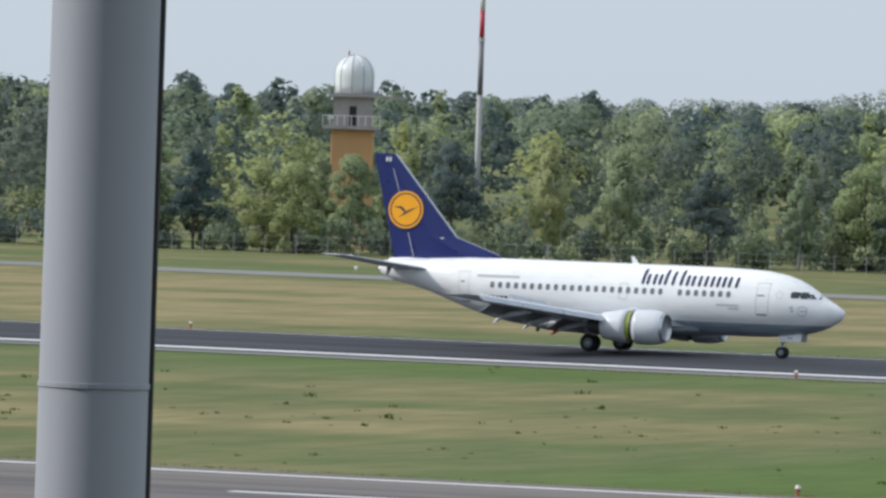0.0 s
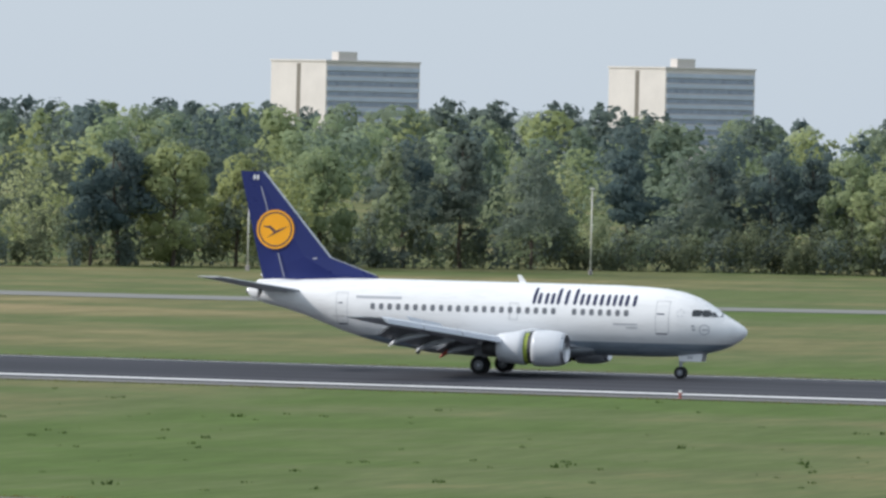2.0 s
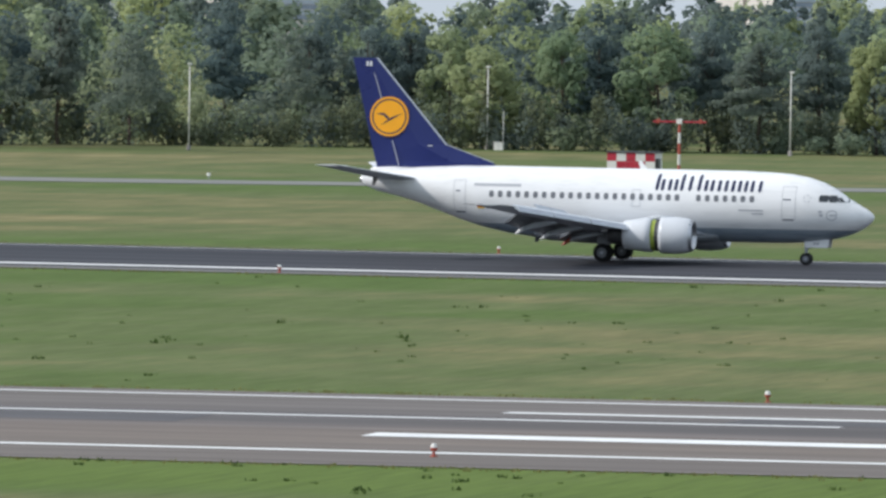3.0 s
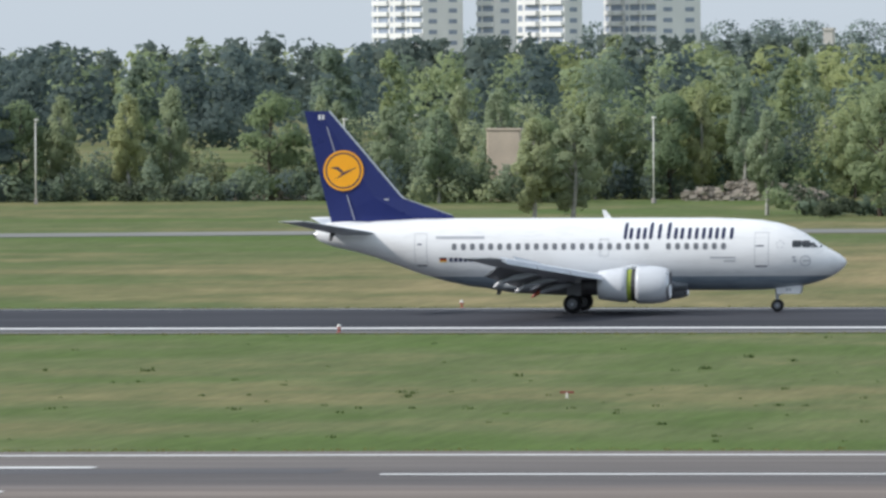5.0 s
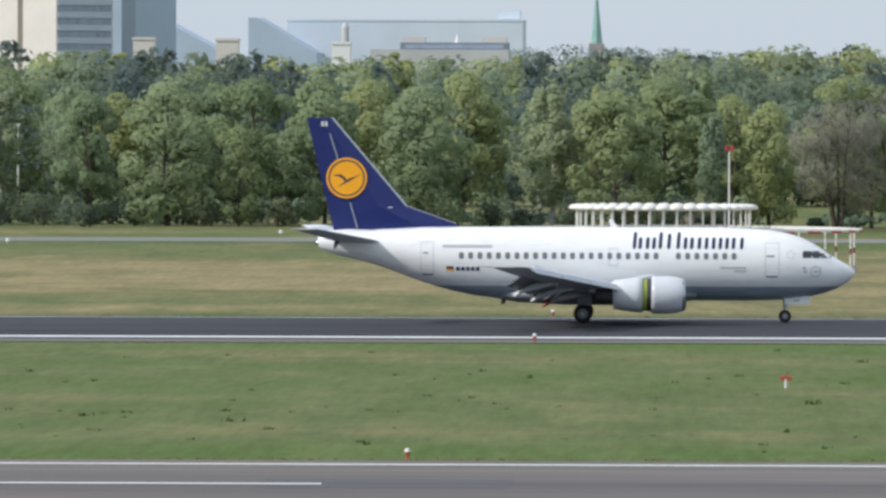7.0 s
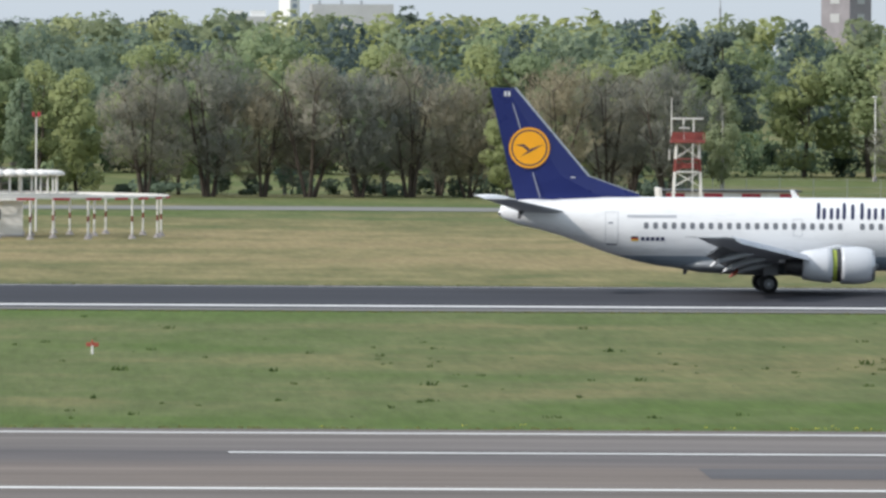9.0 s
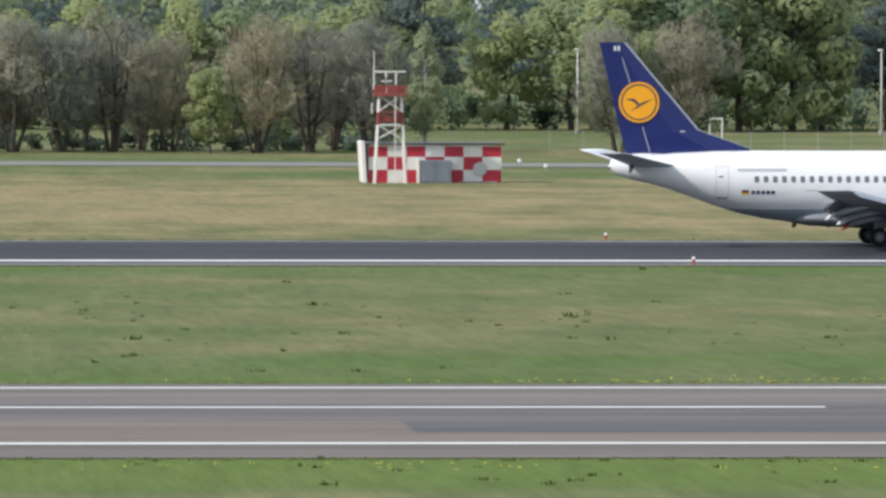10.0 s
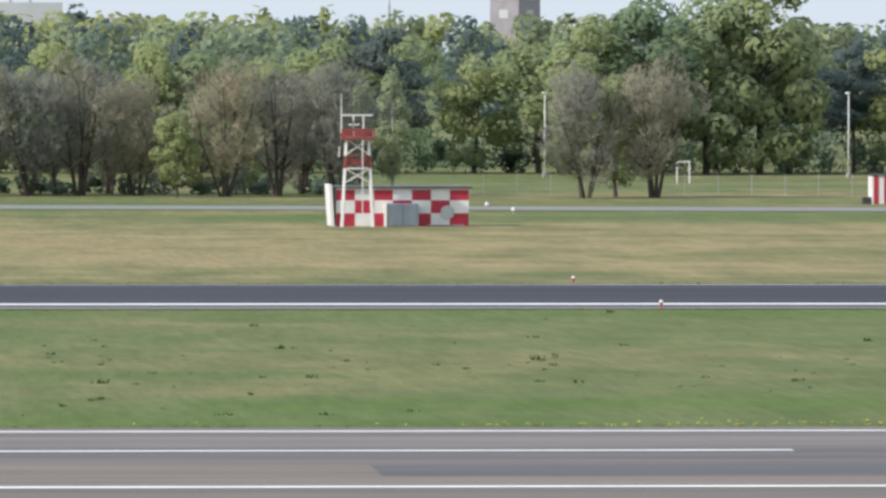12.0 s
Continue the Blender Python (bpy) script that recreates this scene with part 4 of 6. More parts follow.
def plant_rows():
    rng = random.Random(5)

    def row(x0, x1, gap, y_of, kinds, h0, h1, wide=(0.85, 1.2)):
        x = x0
        while x < x1:
            kind = rng.choice(kinds)
            plant(kind, rng.randrange(3), x + rng.uniform(-0.3, 0.3) * gap, y_of(x) + rng.uniform(-5, 5), rng.uniform(h0, h1), rng.uniform(*wide), rng.uniform(0, 6.28))
            x += gap * rng.uniform(0.7, 1.3)

    def edge(x):
        return lerp_table([(-460, 850), (-377, 865), (-300, 898), (-255, 985), (-200, 998), (-120, 1010), (0, 1015), (200, 1015)], x)[0]
    west = ["birch", "green", "birch", "yellow", "pine", "green", "pine", "pine"]
    row(-450, -290, 6.5, edge, west, 8.5, 11.5)
    row(-290, -165, 5.6, edge, ["green", "pine", "pine", "yellow", "pine", "pine", "pine", "green"], 10.5, 13.5)
    row(-165, -98, 6.5, edge, ["birch", "birch", "yellow", "green"], 9.0, 12.5)
    row(-120, -72, 8, lambda x: 1000, ["birch", "green", "birch"], 9, 12)
    # rounded trees beside the taxiway
    for x, y, h, kind, wide in ((-97.2, 836, 9.5, "birch", 1.35), (-94.0, 837, 9.9, "birch", 1.45), (-83, 898, 9.8, "birch", 1.1), (-123.5, 980, 9.6, "birch", 1.2), (-113.2, 979, 9.0, "green", 0.9), (-72, 890, 12.4, "green", 1.0), (-66, 893, 12.8, "birch", 1.25), (-58, 890, 12.2, "green", 0.9), (-50.5, 886, 13.2, "green", 1.15),
                                (-44, 884, 9.3, "yellow", 0.8), (-36.5, 888, 12.3, "green", 0.95), (-27.5, 886, 12.9, "green", 1.15), (-16, 890, 13.0, "birch", 1.3), (-10.5, 886, 12.6, "green", 1.15),
                                (-1.5, 884, 10.5, "birch", 1.0), (3.5, 886, 11.5, "green", 0.9)):
        plant(kind, rng.randrange(3), x, y, h, wide, rng.uniform(0, 6.28))
    for x, h, w in ((9.5, 11.2, 1.45), (15.2, 12.8, 1.55), (19.8, 10.4, 1.35), (24.0, 12.0, 1.45), (28.5, 11.2, 1.45), (33.0, 12.2, 1.4), (38.2, 10.4, 1.3), (45.5, 11.8, 1.35), (50.5, 11.4, 1.4), (55.5, 12.0, 1.3)):
        plant("brown", rng.randrange(3), x, 872 + rng.uniform(-4, 4), h, w, rng.uniform(0, 6.28))
    for x, h, w, kind in ((12.6, 10.6, 1.0, "yellow"), (22.2, 10.2, 1.0, "birch"), (31.0, 10.8, 1.0, "green"), (36.0, 10.0, 1.1, "brown"), (48.2, 10.2, 1.0, "yellow"), (53.0, 10.8, 1.2, "brown"), (58.5, 10.4, 1.0, "birch")):
        plant(kind, rng.randrange(3), x, 884 + rng.uniform(-3, 3), h, w, rng.uniform(0, 6.28))
    for x, y, h, kind, w in ((41.3, 868, 7.6, "yellow", 1.0), (61.0, 880, 11.5, "birch", 1.0), (76.8, 862, 11.6, "brown", 1.35), (83.0, 864, 12.2, "brown", 1.4), (80.0, 868, 11.0, "yellow", 1.0), (90, 1000, 16.8, "green", 1.1), (96, 1002, 18.6, "green", 1.1), (102, 1006, 19.0, "green", 1.1), (107.5, 1006, 21.8, "green", 0.95), (-376.5, 884, 9.4, "birch", 1.2), (-372.5, 882, 9.8, "green", 1.0), (-369, 885, 9.2, "birch", 1.1), (-316, 893, 10.2, "pine", 1.6), (-314, 897, 9.0, "pine", 1.5)):
        plant(kind, rng.randrange(3), x, y, h, w, rng.uniform(0, 6.28))
    # poplar tops behind the wood, made from narrowed birch meshes
    for x, h in ((-437, 18.0), (-434.5, 18.7), (-430, 18.1), (-425, 17.6), (-419, 17.9), (-415.5, 18.5), (-411, 18.1)):
        plant("birch", rng.randrange(3), x, 1240, h, 0.42, rng.uniform(0, 6.28))
    row(62, 150, 8, edge, ["green", "yellow", "birch", "pine", "green"], 12, 15.5, (1.0, 1.4))
    row(-72, 62, 7.5, edge, ["green", "yellow", "birch", "green", "yellow"], 11.5, 14.5, (0.95, 1.35))


def woodland(name, label, x0, x1, y0, y1, gap, h0, h1, seed, leafsize=0.26, count=900, pines=0.35, low=0.4):
    """Woods whose trees nobody could count, one mesh, with ragged tops."""
    rng = np.random.default_rng(seed)
    mats = [LEAF_WOOD, LEAF_PINE, LEAF_GREEN, LEAF_YELLOW, LEAF_BROWN, LEAF_BIRCH]
    verts, slots = [], []
    shapes = []
    for k in range(8):
        kind = "pine" if k < 3 else "round" if k < 7 else "birch"
        shapes.append(leaf_cloud(rng, [l for l in lobes_for(rng, kind, 12.0) if l[0][2] > 12 * low], count, leafsize))
    x = x0
    while x < x1:
        y = rng.uniform(y0, y1)
        pine = rng.random() < (0.75 if -275 < x < -150 else pines)
        s = shapes[rng.integers(0, 3) if pine else rng.integers(3, 8)]
        h = (h0 + (h1 - h0) * rng.random()) * (1.03 if pine else 1.0) * (1 + 0.05 * math.sin(x * 0.03))
        a = rng.uniform(0, 6.28)
        w = h / 12 * rng.uniform(0.9, 1.3)
        ca, sa = math.cos(a) * w, math.sin(a) * w
        cn, sn = math.cos(a), math.sin(a)
        v = np.stack([s[:, 0] * ca - s[:, 1] * sa + x, s[:, 0] * sa + s[:, 1] * ca + y, s[:, 2] * h / 12, s[:, 3] * cn - s[:, 4] * sn, s[:, 3] * sn + s[:, 4] * cn, s[:, 5]], 1)
        verts.append(v)
        slots.append(np.full(len(s) // 4, 1 if pine else rng.choice([0, 0, 0, 2, 2, 3, 5]), dtype=np.int32))
        x += gap * rng.uniform(0.6, 1.4)
    ob = new(name, quads(name, np.concatenate(verts), mats, np.concatenate(slots)))
    return tagged(ob, label, "woods", kind="stuff")


def plant_woods():
    lab = "dense mixed woodland behind the airfield trees"
    woodland("woodland", lab, -560, -240, 925, 1000, 3.0, 10.5, 14, 11, 0.3, 820, 0.45, 0.0)
    woodland("woodland", lab, -500, 220, 1040, 1090, 4.3, 13, 15.5, 12, 0.33, 800, 0.35, 0.0)
    woodland("woodland", lab, -400, 230, 1120, 1180, 4.8, 13.5, 15.5, 13, 0.36, 420)
    woodland("woodland", lab, -680, -220, 1260, 1340, 3.0, 15.0, 16.9, 14, 0.42, 480)
    woodland("woodland", lab, -220, 0, 1260, 1340, 2.7, 15.2, 17.0, 15, 0.42, 480, 0.2)
    woodland("woodland", lab, 0, 260, 1260, 1340, 2.9, 15.4, 17.6, 19, 0.42, 480, 0.2)
    woodland("woodland", lab, -140, -50, 1004, 1026, 2.6, 8.0, 11.5, 18, 0.26, 900, 0.1, 0.0)
    woodland("woodland", lab, -980, -330, 1650, 1760, 5.0, 16.0, 17.9, 16, 0.5, 420, 0.45)
    woodland("woodland", lab, -330, 330, 1650, 1760, 4.2, 15.8, 17.8, 17, 0.5, 420, 0.2)




# ---- far buildings ----
def block(name, label, x, y, wl, wr, h, wall, rows, kind, z_first=12.0, turn=40.0, band=None):
    """A building whose near upright corner stands at (x, y): a face running back to the west of width wl across, one to the east of width wr."""
    th = radians(turn)
    a, b = wl / math.cos(th), wr / math.sin(th)
    ob = thing(name, label, "building", (x, y, 0), 0)
    left, right = Vector((-math.cos(th), math.sin(th), 0)), Vector((math.sin(th), math.cos(th), 0))

    def face_box(bm, along, inward, s0, s1, d0, d1, z0, z1):
        p = [along * s + inward * d for s, d in ((s0, d0), (s1, d0), (s1, d1), (s0, d1))]
        lo = [bm.verts.new((q.x, q.y, z0)) for q in p]
        hi = [bm.verts.new((q.x, q.y, z1)) for q in p]
        for i in range(4):
            j = (i + 1) % 4
            bm.faces.new((lo[i], lo[j], hi[j], hi[i]))
        bm.faces.new(hi)
        bm.faces.new(lo[::-1])
        bmesh.ops.recalc_face_normals(bm, faces=bm.faces[-6:])
        return bm
    core = part("wall", face_box(bmesh.new(), left, right, 0, a, 0, b, 0, h), wall, ob)
    part("roof", face_box(bmesh.new(), left, right, -0.3, a + 0.3, -0.3, b + 0.3, h, h + 0.5), wall, ob)
    fh = 2.75 if kind == "flats" else 3.0
    for r in range(rows):
        z = z_first + fh * r
        if z > h - 1.5:
            break
        if kind == "bands":
            part("window_band", face_box(bmesh.new(), right, left, 0.6, b - 0.6, -0.12, 0.3, z, z + 1.35), HAZED_GLASS, core, "dark window band")
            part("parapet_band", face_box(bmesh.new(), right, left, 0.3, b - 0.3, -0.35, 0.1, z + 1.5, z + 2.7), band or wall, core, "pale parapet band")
        else:
            n = max(1, round(a / 7.5))
            for i in range(n):
                s, w = (i + 0.06) * a / n, a / n * 0.88
                # The glass colour also stands for shade inside the balcony recess.
                part("window", face_box(bmesh.new(), left, right, s, s + w, -0.06, 0.2, z + 0.85, z + 2.3), HAZED_GLASS, core)
                part("balcony", face_box(bmesh.new(), left, right, s - 0.1, s + w * (0.62 if i % 2 else 1.0), -1.4 if i % 2 else -0.7, 0.05, z - 0.35, z + 0.85), wall, core, "white balcony front")
                part("window_pier", face_box(bmesh.new(), left, right, s + w * 0.66, s + w * 0.76, -0.2, 0.1, z + 0.85, z + 2.3), wall, core)
            n = max(1, round(b / 9.0))
            for i in range(n):
                s = (i + 0.3) * b / n
                part("window", face_box(bmesh.new(), right, left, s, s + b / n * 0.4, -0.06, 0.2, z + 0.5, z + 1.6), HAZED_GLASS, core)
    if kind == "bands":
        # A dark plate lying on the wall makes the slit.
        part("stair_slit", face_box(bmesh.new(), left, right, a * 0.46, a * 0.53, -0.05, 0.3, 2, h - 0.6), SLIT, core, "dark upright slit in the blank wall")
        part("roof_house", face_box(bmesh.new(), left, right, 0.02 * a, 0.14 * a, 0.14 * b, 0.34 * b, h, h + 3.0), wall, ob, "lift house on the roof")
    return ob


# Bluish shade and distance haze are mixed into this glass colour.
HAZED_GLASS = worn("window glass with shade and haze in colour", (0.31, 0.36, 0.45), 0.3, 0.12, 0.5)
SLIT = worn("dark brown slit colour", (0.2, 0.18, 0.15), 0.8, 0.1, 0.5)
CREAM = worn("cream panel concrete", (0.63, 0.59, 0.55), 0.8, 0.06, 0.12)
# Parapet concrete tinted blue for haze on the shaded faces.
HAZED_PARAPET = worn("parapet concrete with blue haze in colour", (0.5, 0.56, 0.65), 0.8, 0.06, 0.2)
PALEWALL = worn("white panel facade", (0.8, 0.8, 0.78), 0.7, 0.05, 0.15)
# Distance haze is put into the blue grey of these sheets.
HAZE_CLADDING = worn("blue grey cladding with haze in colour", (0.42, 0.5, 0.6), 0.6, 0.05, 0.08)
SLATE = worn("slate grey cladding", (0.2, 0.235, 0.28), 0.7, 0.08, 0.2)
# Coat kept close to the sky colour, haze painted in.
HAZE_CLADDING_PALE = worn("sheet cladding paled towards the sky by haze", (0.62, 0.68, 0.75), 0.6, 0.04, 0.08)
GREYWALL = worn("grey render", (0.5, 0.5, 0.5), 0.8, 0.08, 0.15)
BLOCKER_DARK = worn("dark grey light blocker", (0.09, 0.095, 0.1), 0.6, 0.08, 0.15)
# Brick colour greyed and lightened to carry the distance haze.
BRICK_HAZED = worn("brick facade with haze in colour", (0.31, 0.285, 0.3), 0.85, 0.12, 0.3)
COPPER = worn("green copper roof", (0.25, 0.42, 0.38), 0.6, 0.12, 0.3)
OCHRE = worn("ochre plaster", (0.56, 0.32, 0.15), 0.85, 0.1, 0.3)
DOME = worn("white radome panels", (0.68, 0.71, 0.70), 0.4, 0.08, 0.5)
CONC = worn("weathered concrete", (0.36, 0.33, 0.32), 0.85, 0.15, 0.6)
SAND = worn("sandy plaster wall", (0.58, 0.48, 0.38), 0.9, 0.12, 0.3)
STONE = worn("broken concrete rubble", (0.34, 0.3, 0.25), 0.9, 0.2, 0.8)
YELLOW = material("dandelion yellow", (0.7, 0.6, 0.05), 0.8)


def build_far_buildings():
    twin = "cream high-rise block with window bands hazed blue above woods"
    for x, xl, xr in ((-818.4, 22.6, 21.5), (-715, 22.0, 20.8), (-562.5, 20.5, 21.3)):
        block("office_block", twin, x, 2800, xl, xr, 32.6, CREAM, 8, "bands", 10.5, 40, HAZED_PARAPET)
    block("office_block", "tall cream tower block with grey window bands", -157.2, 2300, 18.1, 12.3, 46, CREAM, 14, "bands", 9, 40, HAZED_PARAPET)
    block("tower_annex", "blue grey slab beside the tower block", -140.5, 2330, 3.5, 9.0, 44, HAZE_CLADDING, 0, "plain")
    flats = "white high-rise flats with stacked balconies"
    for x, y, wl, wr in ((-319, 2500, 14.5, 9.0), (-303, 2520, 5.0, 9.5), (-281.5, 2490, 13.5, 4.0), (-268.5, 2510, 5.5, 6.0), (-259, 2500, 9.0, 10.0)):
        block("apartment_tower", flats, x, y, wl, wr, 52, PALEWALL, 14, "flats", 12)
    # sloping-roofed halls in the far distance, haze put into their blue grey
    for x0, x1, z0, z1, lab in ((-226, -180, 42, 19, "hall with sloping roof far off, haze in its blue grey"), (-171, -147, 31.5, 19, "hall with sloping roof far off, haze in its blue grey")):
        ob = thing("hall", lab, "building", (0, 3500, 0))
        bm = bmesh.new()
        pts = [(x0, 0), (x0, z0), (x0 + 3, z0), (x1, z1), (x1 + 2, 0)]
        loft(bm, [[(x, y, z) for x, z in pts] for y in (0, 60)])
        part("wall", bm, HAZE_CLADDING, ob)
    ob = thing("hall", "very long flat-roofed hall far off, paled by painted haze", "building", (0, 3560, 0))
    part("wall", box(bmesh.new(), -160, -75, 0, 60, 0, 30.6), HAZE_CLADDING_PALE, ob)
    part("roof", box(bmesh.new(), -160.2, -74.8, -0.2, 60.2, 30.6, 31.2), HAZE_CLADDING_PALE, ob)
    part("roof_plant", box(bmesh.new(), -84, -76, 5, 20, 31.4, 34.5), HAZE_CLADDING_PALE, ob)
    for x, w, y, z, mm in ((-148, 2.2, 1950, 20.0, CREAM), (-116, 4.2, 1950, 20.0, CREAM), (-99.5, 4.4, 1950, 19.8, CREAM), (-77, 3.6, 1950, 19.2, PALEWALL), (-168, 1.8, 1950, 20.2, CREAM)):
        ob = thing("house", "small pale house gable above the tree tops", "building", (x, y, 0))
        part("wall", box(bmesh.new(), -w / 2, w / 2, 0, 6, 0, z - 0.5), mm, ob)
        part("roof", box(bmesh.new(), -w / 2 - 0.15, w / 2 + 0.15, -0.2, 6.2, z - 0.5, z), mm, ob)
    ob = thing("water_turret", "white round turret above a low flat roof", "building", (-76.5, 1960, 0))
    part("turret", tube(bmesh.new(), (0, 0, 0), (0, 0, 22.0), 0.9, 0.7, 10), GREYWALL, ob)
    part("cap", tube(bmesh.new(), (0, 0, 22.0), (0, 0, 23.2), 0.75, 0.2, 10), GREYWALL, ob)
    ob = thing("low_hall", "long low grey building with rooftop plant rooms", "building", (-56, 2000, 0))
    part("wall", box(bmesh.new(), -17, 11, 0, 20, 0, 17.8), GREYWALL, ob)
    part("upper_storey", box(bmesh.new(), -11, 10.8, 2, 18, 17.8, 19.2), SLATE, ob, "slate grey upper storey")
    for x0, x1 in ((-10.5, -6), (5.5, 10.5)):
        part("plant_room", box(bmesh.new(), x0, x1, 3, 10, 19.2, 20.3), CREAM, ob)
    part("window_band", box(bmesh.new(), -10, 10, 1.9, 2.1, 18.0, 18.8), HAZED_GLASS, ob)
    part("roof_dome", tube(bmesh.new(), (0.5, 5, 19.2), (0.5, 5, 20.9), 0.5, 0.1, 8), PALEWALL, ob)
    ob = thing("church_spire", "slender green copper church spire", "spire", (-40.8, 3000, 0))
    part("tower", box(bmesh.new(), -2.3, 2.3, 0, 4.6, 0, 21.5), CONC, ob)
    part("spire", tube(bmesh.new(), (0, 2.3, 21.5), (0, 2.3, 38), 1.75, 0.12, 8), COPPER, ob)
    # grey works with a white stair tower
    ob = thing("stair_tower", "white square tower with dark side and windows", "building", (50.2, 1900, 0), 35)
    part("wall", box(bmesh.new(), -2.3, 0, 0, 3.6, 0, 22.4), PALEWALL, ob)
    for z in (17.8, 19.5, 20.9):
        part("window", box(bmesh.new(), -1.7, -0.7, -0.05, 0.1, z, z + 0.8), HAZED_GLASS, ob)
    ob = thing("works", "long grey factory block with rooftop vents", "building", (37, 2000, 0))
    part("wall", box(bmesh.new(), 0, 17.5, 0, 20, 0, 18.0), GREYWALL, ob)
    part("tall_wall", box(bmesh.new(), 18.5, 35, 4, 24, 0, 20.6), GREYWALL, ob)
    part("low_wall", box(bmesh.new(), 35, 56, 4, 24, 0, 17.6), GREYWALL, ob)
    for x in (1.5, 6, 11):
        part("skylight", box(bmesh.new(), x, x + 3, 1, 6, 18.0, 19.2), PALEWALL, ob)
    for x in (20, 24.5, 28.5):
        part("roof_vent", tube(bmesh.new(), (x, 6, 20.6), (x, 6, 21.3), 0.3, 0.3, 8), METAL, ob)
    ob = block("brick_tower", "red brick tower with pale framed windows", 148.0, 1800, 4.9, 4.4, 32, BRICK_HAZED, 0, "plain")
    for z in (17.2, 20.6, 24, 27.4):
        for along, inward, w in ((Vector((-0.766, 0.643, 0)), Vector((0.643, 0.766, 0)), 6.4), (Vector((0.643, 0.766, 0)), Vector((-0.766, 0.643, 0)), 6.8)):
            for s in (0.35,):
                bm = bmesh.new()
                p = [along * (w * s), along * (w * (s + 0.32))]
                vs = []
                for q in (p[0] - inward * 0.08, p[1] - inward * 0.08, p[1] + inward * 0.2, p[0] + inward * 0.2):
                    vs.append((q.x, q.y))
                lo, hi = [bm.verts.new((*v, z)) for v in vs], [bm.verts.new((*v, z + 1.6)) for v in vs]
                for i in range(4):
                    bm.faces.new((lo[i], lo[(i + 1) % 4], hi[(i + 1) % 4], hi[i]))
                part("window", bm, GREYWALL, ob, "pale framed window")
    ob = thing("radio_mast", "thin grey radio mast above the woods", "mast", (117.4, 1700, 0))
    part("mast", tube(bmesh.new(), (0, 0, 0), (0, 0, 19.5), 0.3, 0.2, 6), POLE_STEEL, ob)
    part("whip", tube(bmesh.new(), (0, 0, 19.5), (0, 0, 22.5), 0.1, 0.05, 6), POLE_STEEL, ob)


def build_dome_tower():
    ob = thing("radar_tower", "ochre tower with gallery and white radar dome", "tower", (-382.3, 905, 0), 22)
    part("shaft", box(bmesh.new(), -2.1, 2.1, -2.1, 2.1, 0, 11.9, 0.05), OCHRE, ob, "ochre plastered shaft")
    part("gallery", box(bmesh.new(), -3.0, 2.75, -3.0, 2.75, 11.9, 12.25), CONC, ob, "concrete gallery slab")
    cab = part("cabin", box(bmesh.new(), -1.95, 1.95, -1.95, 1.95, 12.25, 15.1), CONC, ob, "grey brown cabin wall")
    part("door", box(bmesh.new(), -0.35, 0.35, -2.0, -1.9, 12.25, 14.2), BLACK, cab, "dark doorway")
    part("roof_slab", box(bmesh.new(), -2.5, 2.9, -2.5, 2.5, 15.1, 15.45), CONC, ob, "overhanging concrete roof slab")
    part("side_platform", box(bmesh.new(), 2.9, 5.2, -1.6, 1.6, 15.0, 15.3), CONC, ob, "dark side platform")
    rail = part("railing", box(bmesh.new(), -3.0, 2.75, -2.97, -2.91, 13.2, 13.28), WHITEWASH, ob, "thin gallery railing")
    for i in range(9):
        x = -2.95 + 5.65 * i / 8
        part("baluster", box(bmesh.new(), x - 0.04, x + 0.04, -2.98, -2.9, 12.25, 13.2), WHITEWASH, rail)
    for x in (-2.4, -1.9, 2.7, 3.8, 4.9):
        part("post", box(bmesh.new(), x - 0.05, x + 0.05, -1.6, -1.5, 15.3, 16.4), POLE_STEEL, ob)
    n = 28
    prof = [(1.9, 15.45), (1.97, 16.3), (1.98, 17.2)] + [(1.98 * math.cos(a), 17.25 + 2.05 * math.sin(a)) for a in (0.25, 0.5, 0.75, 1.0, 1.25, 1.45)]
    dome = part("dome", loft(bmesh.new(), [[(r * math.cos(6.28318 * i / n), r * math.sin(6.28318 * i / n), z) for i in range(n)] for r, z in prof]), DOME, ob, "white ribbed radar dome", True)
    for k in range(10):
        a = 6.28318 * k / 10 + 0.2
        bm = bmesh.new()
        for (r0, z0), (r1, z1) in zip(prof, prof[1:]):
            tube(bm, (r0 * math.cos(a), r0 * math.sin(a), z0), (r1 * math.cos(a), r1 * math.sin(a), z1), 0.06, 0.06, 5, False)
        part("rib", bm, POLE_STEEL, dome)
    part("finial", tube(bmesh.new(), (-0.6, 0, 19.2), (-0.6, 0, 19.7), 0.1, 0.06, 6), RUST, dome)


def build_mast(x, y, h, r, first, label):
    """A tall tubular mast, plain below, with red and white bands above."""
    ob = thing("mast", label, "mast", (x, y, 0))
    part("foot", tube(bmesh.new(), (0, 0, 0), (0, 0, first - 5.8), r, r * 0.95, 12), MAST_PALE, ob, "pale grey lower tube", smooth=True)
    part("shank", tube(bmesh.new(), (0, 0, first - 5.8), (0, 0, first), r * 0.95, r * 0.9, 12), POLE_DARK, ob, "dark weathered tube", smooth=True)
    z, i = first, 0
    while z < h:
        part("band", tube(bmesh.new(), (0, 0, z), (0, 0, min(h, z + 3.1)), r * 0.88, r * 0.85, 12), RED if i % 2 == 0 else WHITEWASH, ob, smooth=True)
        z, i = z + 3.1, i + 1
    part("collar", tube(bmesh.new(), (0, 0, first - 0.2), (0, 0, first + 0.2), r * 1.15, r * 1.15, 12), METAL, ob)


